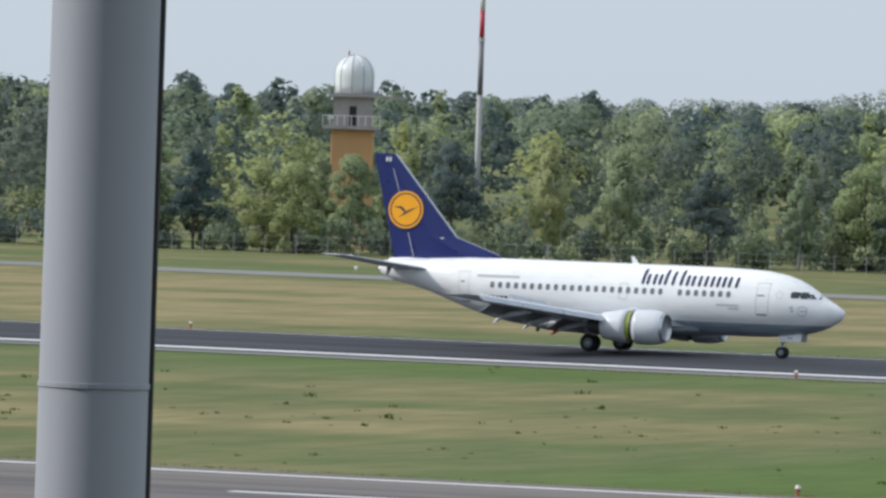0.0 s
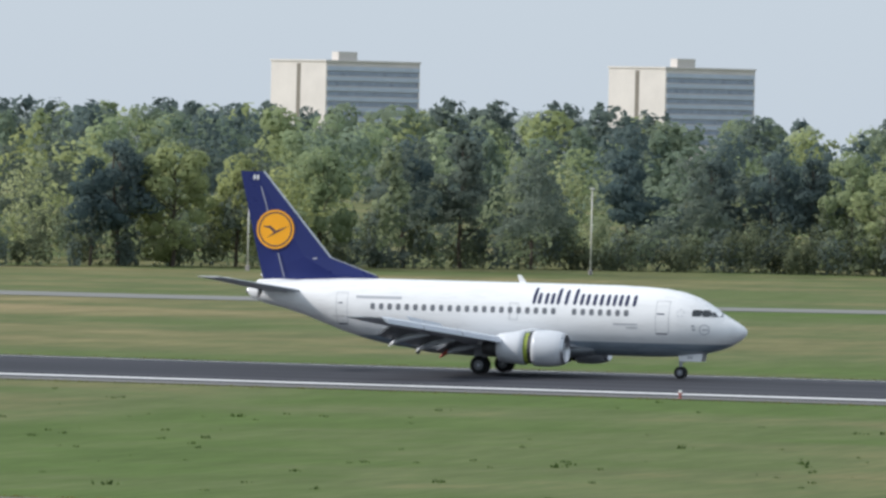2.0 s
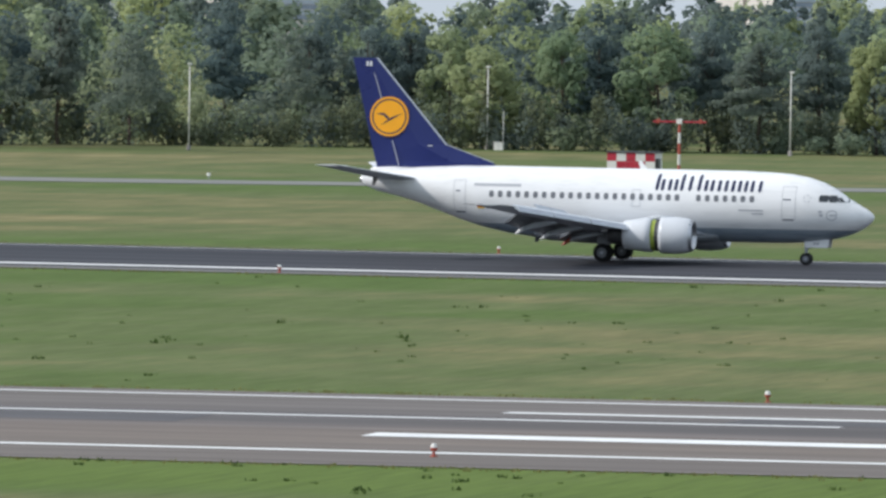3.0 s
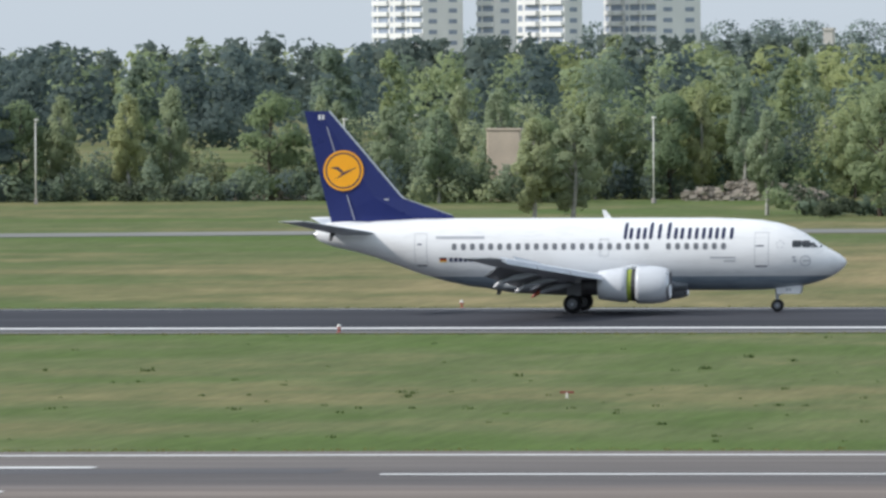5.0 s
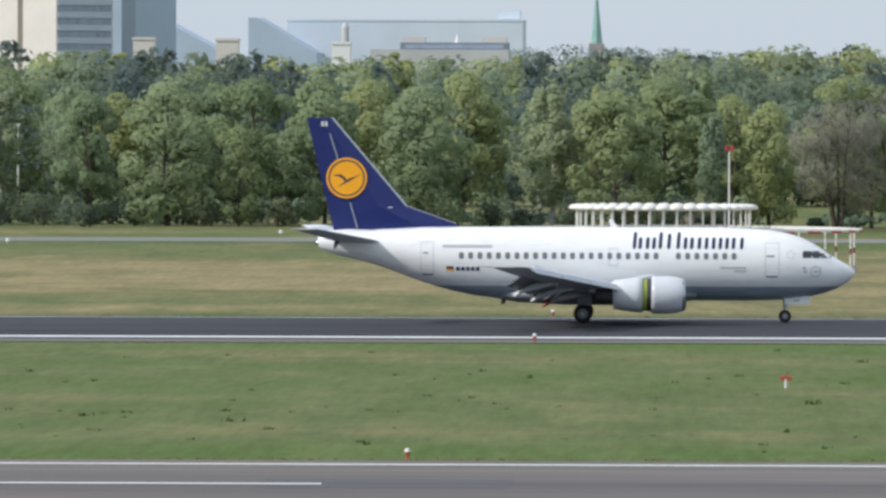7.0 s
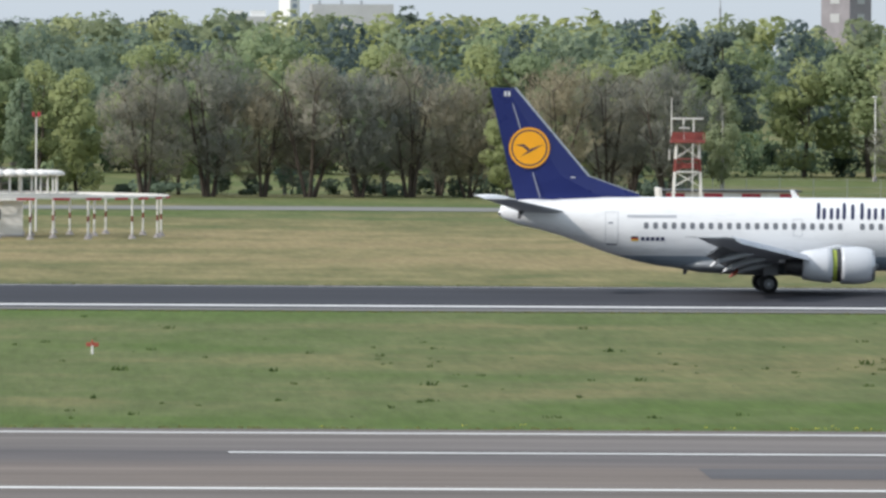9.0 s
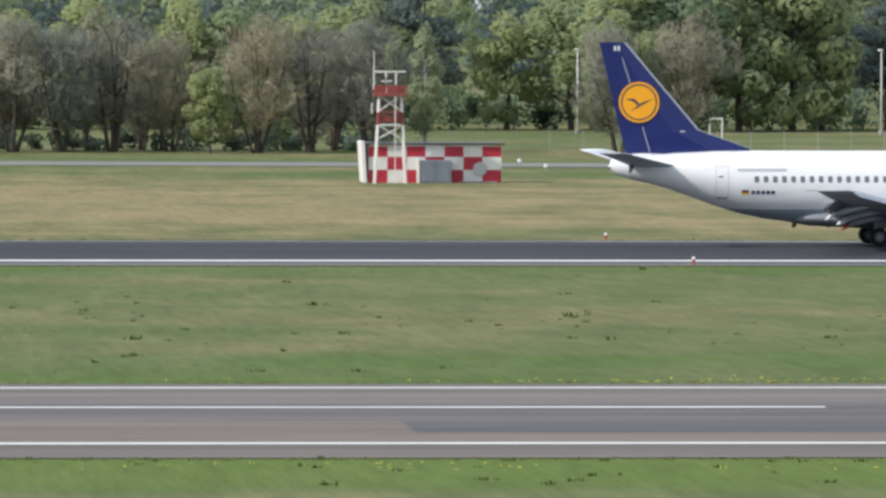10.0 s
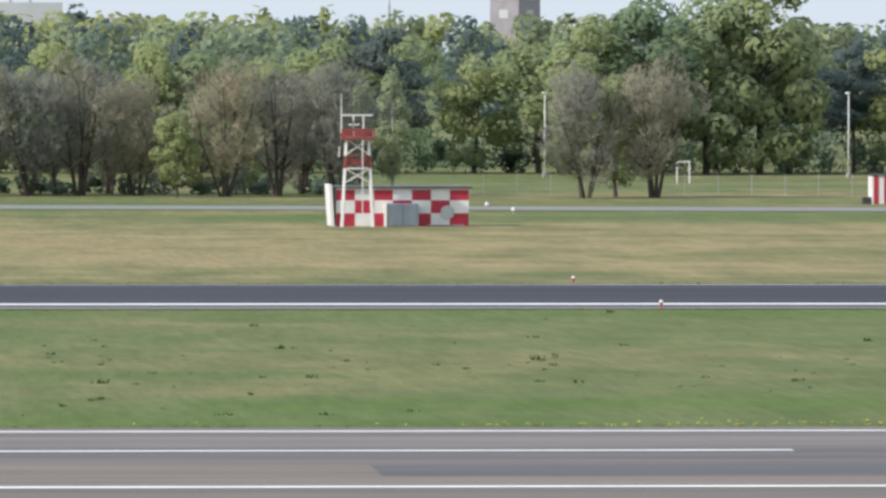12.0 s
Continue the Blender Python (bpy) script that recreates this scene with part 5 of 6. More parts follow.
def build_foreground_column():
    a, d = radians(-24.35), 22.0
    ob = thing("lamp_column", "thick grey painted steel column close by", "column", (d * math.sin(a), d * math.cos(a), 0))
    n = 40
    prof = [(0.19, 0.0), (0.19, 0.1), (0.15, 0.14), (0.1185, 16.0), (0.115, 18.0)]
    part("shaft", loft(bmesh.new(), [[(r * math.cos(6.28318 * i / n), r * math.sin(6.28318 * i / n), z) for i in range(n)] for r, z in prof]), POLE_GREY, ob, "smooth grey column shaft", True)
    part("seam_band", loft(bmesh.new(), [[(r * math.cos(6.28318 * i / n), r * math.sin(6.28318 * i / n), z) for i in range(n)] for r, z in ((0.1240, 13.73), (0.1256, 13.731), (0.1256, 13.742), (0.1240, 13.743))], False), POLE_GREY, ob, "thin seam round the shaft")
    part("cable", tube(bmesh.new(), (0.117, 0.052, 0), (0.109, 0.048, 18), 0.012, 0.012, 8), BLACK, ob, "black cable down the column")


def build_sky_blocker():
    """Unseen dark wall added behind the camera to dim sky light on the column."""
    bm = box(bmesh.new(), -120, 120, -12, -4, 0, 30)
    tagged(part("sky_blocker", bm, BLOCKER_DARK), "unseen dark wall added behind the camera to block sky light", "wall", kind="structure")


# ---- things on the airfield ----
def runway_light():
    ob = thing("runway_light", "small white and red runway edge light", "light", group="runway edge lights")
    part("base_plate", tube(bmesh.new(), (0, 0, 0), (0, 0, 0.04), 0.13, 0.12, 10), RUST, ob)
    part("stem", tube(bmesh.new(), (0, 0, 0.04), (0, 0, 0.2), 0.05, 0.05, 8), RUST, ob)
    part("lamp_body", tube(bmesh.new(), (0, 0, 0.2), (0, 0, 0.3), 0.1, 0.12, 10), RUST, ob)
    part("lamp_glass", tube(bmesh.new(), (0, 0, 0.3), (0, 0, 0.43), 0.12, 0.07, 10), WHITEWASH, ob, "white lamp cap")
    return ob


def place_lights():
    spots = []
    for k in range(-2, 7):
        spots += [(-190.18 + 60 * k, 514.6, 0.045), (-190.18 + 60 * k, 567.2, 0.0)]
    for k in range(-2, 5):
        x = -133.03 + 60.63 * k
        spots += [(x, 360.6, dip(x, 360.6)), (x - 0.55, 309.0, dip(x, 309) + 0.045)]
    first = runway_light()
    for i, (x, y, z) in enumerate(spots):
        if i == 0:
            first.matrix_world = pose(x, y, z)
        else:
            copy_thing(first, pose(x, y, z, 0, 0, 37 * i))
    ob = thing("taxi_marker", "tiny white taxiway edge marker", "marker", (64.2, 812.5, 0), group="taxiway markers")
    part("stem", tube(bmesh.new(), (0, 0, 0), (0, 0, 0.25), 0.05, 0.05, 6), METAL, ob)
    part("cap", tube(bmesh.new(), (0, 0, 0.25), (0, 0, 0.5), 0.18, 0.13, 8), WHITEWASH, ob)
    for x, y in ((64.4, 788), (-94, 835), (-104, 798), (-38, 835), (-58, 792), (-206, 790), (-252, 742), (-330, 783), (-290, 745)):
        copy_thing(ob, pose(x, y, 0))


def lamp_post():
    ob = thing("lamp_post", "tall thin grey apron lamp post on grass", "lamp post", group="lamp posts along the wood")
    part("pole", tube(bmesh.new(), (0, 0, 0), (0, 0, 8.4), 0.085, 0.055, 8), WHITEWASH, ob, "pale painted pole", True)
    part("foot", box(bmesh.new(), -0.18, 0.18, -0.18, 0.18, 0, 0.5, 0.03), CONC, ob)
    part("lamp_head", box(bmesh.new(), -0.2, 0.2, -0.32, 0.1, 8.4, 8.58, 0.04), WHITEWASH, ob, "small flat lamp head")
    return ob


def place_posts():
    spots = ((-274, 912), (-248, 943), (-227.5, 985), (-195.5, 983), (-164.5, 981), (-131, 965), (-101.3, 974), (-70.4, 975), (83.8, 987), (114.2, 985))
    first = lamp_post()
    for i, (x, y) in enumerate(spots):
        if i == 0:
            first.matrix_world = pose(x, y, 0)
        else:
            copy_thing(first, pose(x, y, 0, 0, 0, 25 * i))
    for x, y, w, hgt in ((-225.8, 983, 0.95, 0.8), (-131.0, 963.6, 0.6, 0.75)):
        ob = thing("switch_cabinet", "pale grey electrical cabinet beside a lamp post", "cabinet", (x, y, 0))
        part("body", box(bmesh.new(), -w / 2, w / 2, -0.25, 0.25, 0, hgt, 0.03), WHITEWASH, ob)
        part("lid", box(bmesh.new(), -w / 2 - 0.04, w / 2 + 0.04, -0.3, 0.3, hgt, hgt + 0.06, 0.02), WHITEWASH, ob)
        part("door_gap", box(bmesh.new(), -0.012, 0.012, -0.262, -0.245, 0.1, hgt - 0.08), SEAM, ob)
    ob = thing("marker_post", "thin white post beside a cabinet", "post", (-225.7, 984.5, 0))
    part("pole", tube(bmesh.new(), (0, 0, 0), (0, 0, 4.0), 0.05, 0.04, 6), WHITEWASH, ob)


def checker(parent, cols, rows, w, heights, y, z0=0.0, skip=()):
    """Red and white panels, each a slightly proud plate, from the lower left corner."""
    z = z0
    for r, hgt in enumerate(heights):
        for c in range(cols):
            if (c, r) in skip:
                continue
            part("panel", box(bmesh.new(), c * w + 0.01, (c + 1) * w - 0.01, y - 0.03, y, z + 0.01, z + hgt - 0.01), RED if (c + r) % 2 == 0 else WHITEWASH, parent)
        z += hgt


def build_checker_hut():
    ob = thing("equipment_hut", "red and white chequered flat-roofed equipment hut on grass", "hut", (46.85, 736, 0))
    wall = part("wall", box(bmesh.new(), 0, 9.95, 0, 5, 0, 2.85), WHITEWASH, ob)
    checker(wall, 7, 3, 9.95 / 7, (0.97, 0.97, 0.87), 0.0)
    part("roof", box(bmesh.new(), -0.15, 10.2, -0.3, 5.3, 2.85, 2.97, 0.02), DARK_METAL, ob, "thin dark roof slab")
    part("fascia", box(bmesh.new(), 0, 9.95, -0.06, 0.0, 2.72, 2.845), WHITEWASH, ob)
    bm = box(bmesh.new(), -0.35, -0.1, -0.25, 4.8, 0, 2.95, 0.02)
    for v in bm.verts:
        if v.co.z > 2.5:
            v.co.x -= 0.2
            v.co.z += 0.15
    part("wing_wall", bm, WHITEWASH, ob, "leaning white wing wall")
    cab = part("porch", box(bmesh.new(), 3.75, 6.1, -1.5, -0.04, 0, 1.72, 0.03), CABINET, ob, "grey steel cabinet porch")
    for x in (3.98, 4.98):
        part("door_leaf", box(bmesh.new(), x, x + 0.9, -1.54, -1.505, 0.12, 1.6, 0.01), CABINET, cab)
    part("side_plate", box(bmesh.new(), 3.6, 3.73, -1.55, -0.04, 0, 1.75, 0.01), WHITEWASH, cab, "white side plate")
    part("hoop", tube(bmesh.new(), (8.35, -0.12, 1.05), (8.35, -0.05, 1.05), 0.52, 0.52, 20), METAL, ob, "round grey vent plate")
    part("sill_ledge", box(bmesh.new(), 6.8, 9.6, -0.35, -0.04, 0.02, 0.12, 0.02), CONC, ob)


def build_lattice_tower():
    ob = thing("lattice_tower", "red and white lattice aerial tower by the hut", "tower", (48.3, 733.6, 0))
    bands = ((0, 3.2, WHITEWASH), (3.2, 4.35, WHITEWASH), (4.35, 5.3, OXIDE), (5.3, 6.55, WHITEWASH))
    for sx in (-1, 1):
        for sy in (-1, 1):
            for z0, z1, mm in bands:
                w0, w1 = 1.15 - 0.05 * z0, 1.15 - 0.05 * z1
                part("leg", tube(bmesh.new(), (sx * w0, sy * w0 * 0.8, z0), (sx * w1, sy * w1 * 0.8, z1), 0.07, 0.07, 6), mm, ob)
    for z0, z1, mm in bands:
        w0, w1 = 1.15 - 0.05 * z0, 1.15 - 0.05 * z1
        for sy in (-1, 1):
            if z0 == 0:
                continue
            part("brace", tube(bmesh.new(), (-w0, sy * w0 * 0.8, z0 + 0.05), (w1, sy * w1 * 0.8, z1), 0.028, 0.028, 5), mm, ob)
            part("brace", tube(bmesh.new(), (w0, sy * w0 * 0.8, z0 + 0.05), (-w1, sy * w1 * 0.8, z1), 0.028, 0.028, 5), mm, ob)
            part("rung", tube(bmesh.new(), (-w1, sy * w1 * 0.8, z1), (w1, sy * w1 * 0.8, z1), 0.06, 0.06, 5), mm, ob)
    part("mid_panel", box(bmesh.new(), -0.85, 0.85, -0.6, 0.6, 4.6, 5.0, 0.02), OXIDE, ob, "faded red platform box")
    part("top_platform", box(bmesh.new(), -1.25, 1.25, -1.0, 1.0, 6.5, 6.72, 0.02), OXIDE, ob, "faded red top platform")
    for x in (-1.2, -0.4, 0.4, 1.2):
        part("platform_rail", box(bmesh.new(), x - 0.05, x + 0.05, -1.0, -0.94, 6.72, 7.3), OXIDE, ob)
    part("platform_rail", box(bmesh.new(), -1.25, 1.25, -1.0, -0.95, 7.2, 7.32), OXIDE, ob)
    part("platform_screen", box(bmesh.new(), -1.2, 1.2, 0.9, 0.95, 6.72, 7.3), OXIDE, ob)
    for x, z0, z1 in ((-0.3, 6.72, 8.3), (0.45, 7.3, 8.3), (-0.3, 7.3, 7.9)):
        part("aerial_stem", tube(bmesh.new(), (x, 0, z0), (x, 0, z1), 0.06, 0.06, 6), WHITEWASH, ob)
    part("crossbar", tube(bmesh.new(), (-1.15, 0, 8.3), (1.15, 0, 8.3), 0.07, 0.07, 6), WHITEWASH, ob)
    part("dipole", tube(bmesh.new(), (-0.65, 0, 7.6), (0.15, 0, 7.6), 0.06, 0.06, 6), WHITEWASH, ob)
    part("whip", tube(bmesh.new(), (-1.2, 0, 7.0), (-1.2, 0, 9.85), 0.055, 0.03, 6), WHITEWASH, ob)
    part("side_aerial", tube(bmesh.new(), (-1.35, 0, 5.2), (-1.35, 0, 6.0), 0.05, 0.05, 6), WHITEWASH, ob)
    part("ladder", box(bmesh.new(), 0.28, 0.36, -1.0, -0.94, 0, 6.5), WHITEWASH, ob)


def build_beacon():
    """A round navigation beacon: a deck on legs with a ring of white aerial covers."""
    ob = thing("navigation_beacon", "round raised beacon deck with white aerial covers", "beacon", (-4.05, 700, 0))
    n, R = 64, 13.4
    deck = part("deck", loft(bmesh.new(), [[(r * math.cos(6.28318 * i / n), r * math.sin(6.28318 * i / n), z) for i in range(n)] for r, z in ((R - 0.12, 2.84), (R, 2.84), (R, 2.96), (R - 0.12, 2.96), (R - 0.12, 2.84))], False), WHITEWASH, ob, "thin rim of the open mesh deck")
    for k in range(1, 16):
        r = R * k / 16
        bm = loft(bmesh.new(), [[(q * math.cos(6.28318 * i / n), q * math.sin(6.28318 * i / n), z) for i in range(n)] for q, z in ((r - 0.05, 2.9), (r + 0.05, 2.9), (r + 0.05, 2.95), (r - 0.05, 2.95), (r - 0.05, 2.9))], False)
        part("deck_ring", bm, WHITEWASH, deck)
    for i in range(36):
        a = 6.28318 * i / 36
        part("deck_beam", tube(bmesh.new(), (0.8 * math.cos(a), 0.8 * math.sin(a), 2.88), (R * math.cos(a), R * math.sin(a), 2.88), 0.045, 0.045, 4), WHITEWASH, deck)
    for i in range(0, n, 2):
        a0, a1 = 6.28318 * i / n, 6.28318 * (i + 1) / n
        bm = bmesh.new()
        loft(bm, [[((R + 0.03) * math.cos(a), (R + 0.03) * math.sin(a), z) for z in (2.74, 2.9)] + [((R - 0.02) * math.cos(a), (R - 0.02) * math.sin(a), z) for z in (2.9, 2.74)] for a in (a0, a1)])
        part("rim_mark", bm, RED, deck, "red rim mark")
    for ring, count in ((R - 0.5, 18), (8.2, 12), (3.8, 6)):
        for i in range(count):
            a = 6.28318 * (i + 0.3) / count
            x, y = ring * math.cos(a), ring * math.sin(a)
            bm = tube(bmesh.new(), (x, y, 0.3), (x, y, 2.84), 0.07, 0.07, 6)
            leg = part("leg", bm, WHITEWASH, ob, "white leg with red band")
            part("red_band", tube(bmesh.new(), (x, y, 1.2), (x, y, 1.6), 0.076, 0.076, 6), OXIDE, leg)
            part("foot", tube(bmesh.new(), (x, y, 0), (x, y, 0.3), 0.3, 0.12, 8), CONC, leg)
    m = 40
    for i in range(m):
        a = 6.28318 * i / m
        x, y = 6.15 * math.cos(a) - 0.7, 6.15 * math.sin(a)
        stem = part("aerial_stem", tube(bmesh.new(), (x, y, 3.0), (x, y, 4.3), 0.06, 0.06, 6), WHITEWASH, ob)
        prof = [(0.42, 4.28), (0.55, 4.36), (0.54, 4.48), (0.4, 4.6), (0.12, 4.67)]
        part("aerial_cover", loft(bmesh.new(), [[(x + r * math.cos(0.6283 * j), y + r * math.sin(0.6283 * j), z) for j in range(10)] for r, z in prof]), WHITEWASH, stem, "white domed cover", True)
    part("guard_rail", loft(bmesh.new(), [[(r * math.cos(6.28318 * i / n), r * math.sin(6.28318 * i / n), z) for i in range(n)] for r, z in ((6.9, 2.96), (6.9, 3.1))], False), WHITEWASH, ob)
    hut = thing("beacon_hut", "pale hut with dark window beneath the beacon deck", "hut", (-4.6, 699, 0))
    part("wall", box(bmesh.new(), -2.8, 3.6, -2.4, 2.4, 0, 2.5, 0.03), WHITEWASH, hut)
    part("window", box(bmesh.new(), 0.9, 2.0, -2.44, -2.38, 1.25, 1.95), GLASS_DARK, hut)
    part("roof", box(bmesh.new(), -3.0, 3.8, -2.6, 2.6, 2.5, 2.62, 0.02), WHITEWASH, hut)
    part("plinth", box(bmesh.new(), -2.9, 3.7, -2.5, 2.5, 0, 0.15, 0.01), CONC, hut)
    ob = thing("warning_light_mast", "thin white mast with red lamps on top", "mast", (-0.1, 716, 0))
    part("pole", tube(bmesh.new(), (0, 0, 0), (0, 0, 8.3), 0.075, 0.055, 8), WHITEWASH, ob)
    part("crossarm", box(bmesh.new(), -0.25, 0.25, -0.05, 0.05, 8.3, 8.36), RUST, ob)
    for x in (-0.2, 0.2):
        part("lamp", tube(bmesh.new(), (x, 0, 8.36), (x, 0, 8.66), 0.12, 0.1, 8), RED, ob)


def build_west_things():
    ob = thing("signal_hut", "small red and white chequered hut with cross pattern", "hut", (-182.4, 836, 0))
    wall = part("wall", box(bmesh.new(), 0, 4.25, 0, 3, 0, 2.15), WHITEWASH, ob)
    w, hh = 4.25 / 5, 0.72
    for c in range(5):
        for r in range(3):
            red = (c in (0, 4) and r != 1) or (c in (1, 3) and r == 1) or (c == 2)
            part("panel", box(bmesh.new(), c * w + 0.01, (c + 1) * w - 0.01, -0.03, 0, r * hh + 0.01, (r + 1) * hh - 0.01), RED if red else WHITEWASH, wall)
    part("roof", box(bmesh.new(), -0.1, 4.35, -0.12, 3.1, 2.16, 2.26, 0.02), DARK_METAL, ob)
    part("side_box", box(bmesh.new(), 4.26, 4.45, 0.2, 1.4, 0, 1.7, 0.02), DARK_METAL, ob)
    ob = thing("signal_mast", "red and white mast with a wide crossarm", "mast", (-179.4, 852, 0))
    for i in range(5):
        part("band", tube(bmesh.new(), (0, 0, 0.95 * i), (0, 0, 0.95 * (i + 1)), 0.14, 0.13, 8), RUST if i % 2 == 0 else WHITEWASH, ob)
    part("head", box(bmesh.new(), -0.25, 0.25, -0.2, 0.2, 4.55, 5.0, 0.04), WHITEWASH, ob)
    for s in (-1, 1):
        part("arm", box(bmesh.new(), min(s * 0.25, s * 2.4), max(s * 0.25, s * 2.4), -0.08, 0.08, 4.68, 4.82, 0.02), RED, ob)
        part("arm_tip", box(bmesh.new(), s * 1.9 - 0.12, s * 1.9 + 0.12, -0.1, 0.1, 4.6, 5.0, 0.02), RUST, ob)
    ob = thing("striped_hut", "small red and white striped hut on the grass", "hut", (98.5, 832, 0))
    part("wall", box(bmesh.new(), 0, 3.6, 0, 3, 0, 2.4), WHITEWASH, ob)
    for x in (0.12, 1.0, 1.9, 2.8):
        part("stripe", box(bmesh.new(), x, x + 0.42, -0.03, 0, 0.02, 2.38), RED, ob)
    part("roof", box(bmesh.new(), -0.08, 3.7, -0.1, 3.1, 2.4, 2.48), DARK_METAL, ob)
    part("crate", box(bmesh.new(), -0.75, -0.1, 0.2, 1.2, 0, 0.6, 0.02), DARK_METAL, ob)
    ob = thing("goal_frame", "white tubular goal-shaped frame on grass", "frame", (93.6, 945, 0))
    for x in (-0.6, 0.6):
        part("post", tube(bmesh.new(), (x, 0, 0), (x, 0, 2.1), 0.07, 0.07, 8), WHITEWASH, ob)
    part("bar", tube(bmesh.new(), (-0.67, 0, 2.1), (0.67, 0, 2.1), 0.07, 0.07, 8), WHITEWASH, ob)
    ob = thing("turf_sign", "low faded red marker board in the grass", "sign", (-47.0, 416, dip(-47, 416)))
    part("stake", tube(bmesh.new(), (0, 0, 0), (0, 0, 0.26), 0.05, 0.04, 6), WHITEWASH, ob)
    part("board", box(bmesh.new(), -0.3, 0.3, -0.03, 0.03, 0.2, 0.3, 0.01), OXIDE, ob)
    ob = thing("turf_sign", "small red sign on a white stake in grass", "sign", (2.5, 443, dip(2.5, 443)))
    part("stake", tube(bmesh.new(), (0, 0, 0), (0, 0, 0.4), 0.06, 0.05, 6), WHITEWASH, ob)
    part("board", box(bmesh.new(), -0.28, 0.28, -0.03, 0.03, 0.34, 0.52, 0.01), RUST, ob)
    part("cap", tube(bmesh.new(), (0, 0, 0.52), (0, 0, 0.64), 0.05, 0.04, 6), RUST, ob)
    ob = thing("sand_wall", "bare sandy plaster wall among trees", "wall", (-119.4, 986, 0))
    part("wall", box(bmesh.new(), 0, 3.4, 0, 2, 0, 7.2, 0.1), SAND, ob)
    part("coping", box(bmesh.new(), -0.1, 3.5, -0.1, 2.1, 7.2, 7.4, 0.03), SAND, ob)
    # heaps of broken concrete
    rng = np.random.default_rng(3)
    verts, faces = [], []
    for x0, x1, y0, top, count in ((-100, -86, 990, 1.9, 260), (-4.2, 0.8, 890, 2.6, 70), (-150, -140, 1000, 1.2, 60)):
        for i in range(count):
            x = rng.uniform(x0, x1)
            k = 1 - abs(2 * (x - x0) / (x1 - x0) - 1) ** 2 * 0.6
            z = rng.uniform(0, 1) ** 1.5 * top * k
            s = rng.uniform(0.1, 0.32) * np.array([1.4, 1.0, 0.7])
            b = np.array([(a, b2, c) for a in (-1, 1) for b2 in (-1, 1) for c in (-1, 1)]) * s + rng.normal(size=(8, 3)) * 0.08 + np.array([x, y0 + rng.uniform(0, 3) + z, z])
            o = len(verts)
            verts += [tuple(v) for v in b]
            faces += [tuple(o + q for q in f) for f in ((0, 1, 3, 2), (4, 6, 7, 5), (0, 4, 5, 1), (2, 3, 7, 6), (0, 2, 6, 4), (1, 5, 7, 3))]
    tagged(new("rubble", mesh_of("rubble", verts, faces, [STONE])), "heaps of broken concrete and sand among trees", "rubble", kind="stuff")


# ---- low growth ----
def tufts(name, label, spots, mat, size, blades, seed, tall=1.0):
    """Low clumps of leaf blades at spots (x, y, scale)."""
    rng = np.random.default_rng(seed)
    out = []
    for x, y, k in spots:
        p = np.array([x, y, dip(x, y)]) + np.stack([rng.normal(0, size * k, blades), rng.normal(0, size * k, blades), np.zeros(blades)], 1)
        hgt = size * k * tall * rng.uniform(0.4, 1.1, blades)
        a = rng.uniform(0, 6.28, blades)
        w = size * k * rng.uniform(0.15, 0.4, blades)
        lean = rng.normal(0, 0.4, (blades, 2)) * hgt[:, None]
        u = np.stack([np.cos(a) * w, np.sin(a) * w, np.zeros(blades)], 1)
        top = p + np.stack([lean[:, 0], lean[:, 1], hgt], 1)
        out.append(np.stack([p - u, p + u, top + u * 0.4, top - u * 0.4], 1).reshape(-1, 3))
    return tagged(new(name, quads(name, np.concatenate(out), [mat])), label, "plants", kind="stuff")


def grow_low_plants():
    rng = random.Random(9)
    spots = []
    for i in range(700):
        x, y = rng.uniform(-220, 110), rng.choice((rng.uniform(365, 470), rng.uniform(400, 440), rng.uniform(368, 510)))
        spots.append((x, y, rng.uniform(0.4, 1.2) * rng.choice((0.6, 1, 1, 1.5))))
    for i in range(260):
        spots.append((rng.uniform(-150, 80), 302.2 - rng.random() ** 2 * 18, rng.uniform(0.4, 1.3)))
    tufts("weed_clumps", "dark green coarse weeds in the mown grass", spots, WEED, 0.115, 12, 4, 1.0)
    edge = []
    for y, side in ((302.2, -1), (359.6, 1), (513.0, -1), (565.8, 1)):
        for i in range(1800):
            edge.append((rng.uniform(-210, 100), y + side * abs(rng.gauss(0, 0.8)), rng.uniform(0.5, 1.2)))
    tufts("verge_grass", "ragged grass along the edges of the asphalt", edge, VERGE, 0.09, 6, 6, 1.0)
    flowers = [(rng.gauss(40, 12), 361.5 + abs(rng.gauss(0, 2.0)), 1.0) for i in range(90)] + [(rng.uniform(10, 60), 300 - abs(rng.gauss(0, 3)), 0.8) for i in range(60)]
    tufts("dandelions", "small yellow dandelion flowers in the verge", flowers, YELLOW, 0.06, 4, 8, 1.0)


VERGE = leaves("verge grass blades", (0.2, 0.21, 0.09))


def shrub(x, y, r, hgt, seed):
    rng = np.random.default_rng(seed)
    lobes = [((rng.normal(0, 0.35) * r, rng.normal(0, 0.35) * r, hgt * rng.uniform(0.25, 0.7)), (r * 0.6, r * 0.6, hgt * 0.34)) for i in range(7)]
    ob = thing("shrub", "dark rounded evergreen shrub at the grass edge", "shrub", (x, y, 0), group="dark shrubs")
    part("stem", tube(bmesh.new(), (0, 0, 0), (0, 0, hgt * 0.5), 0.1, 0.05, 6), BARK, ob)
    o = new("foliage", quads("foliage", leaf_cloud(rng, lobes, 900, 0.14), [LEAF_BUSH]))
    o.parent = ob


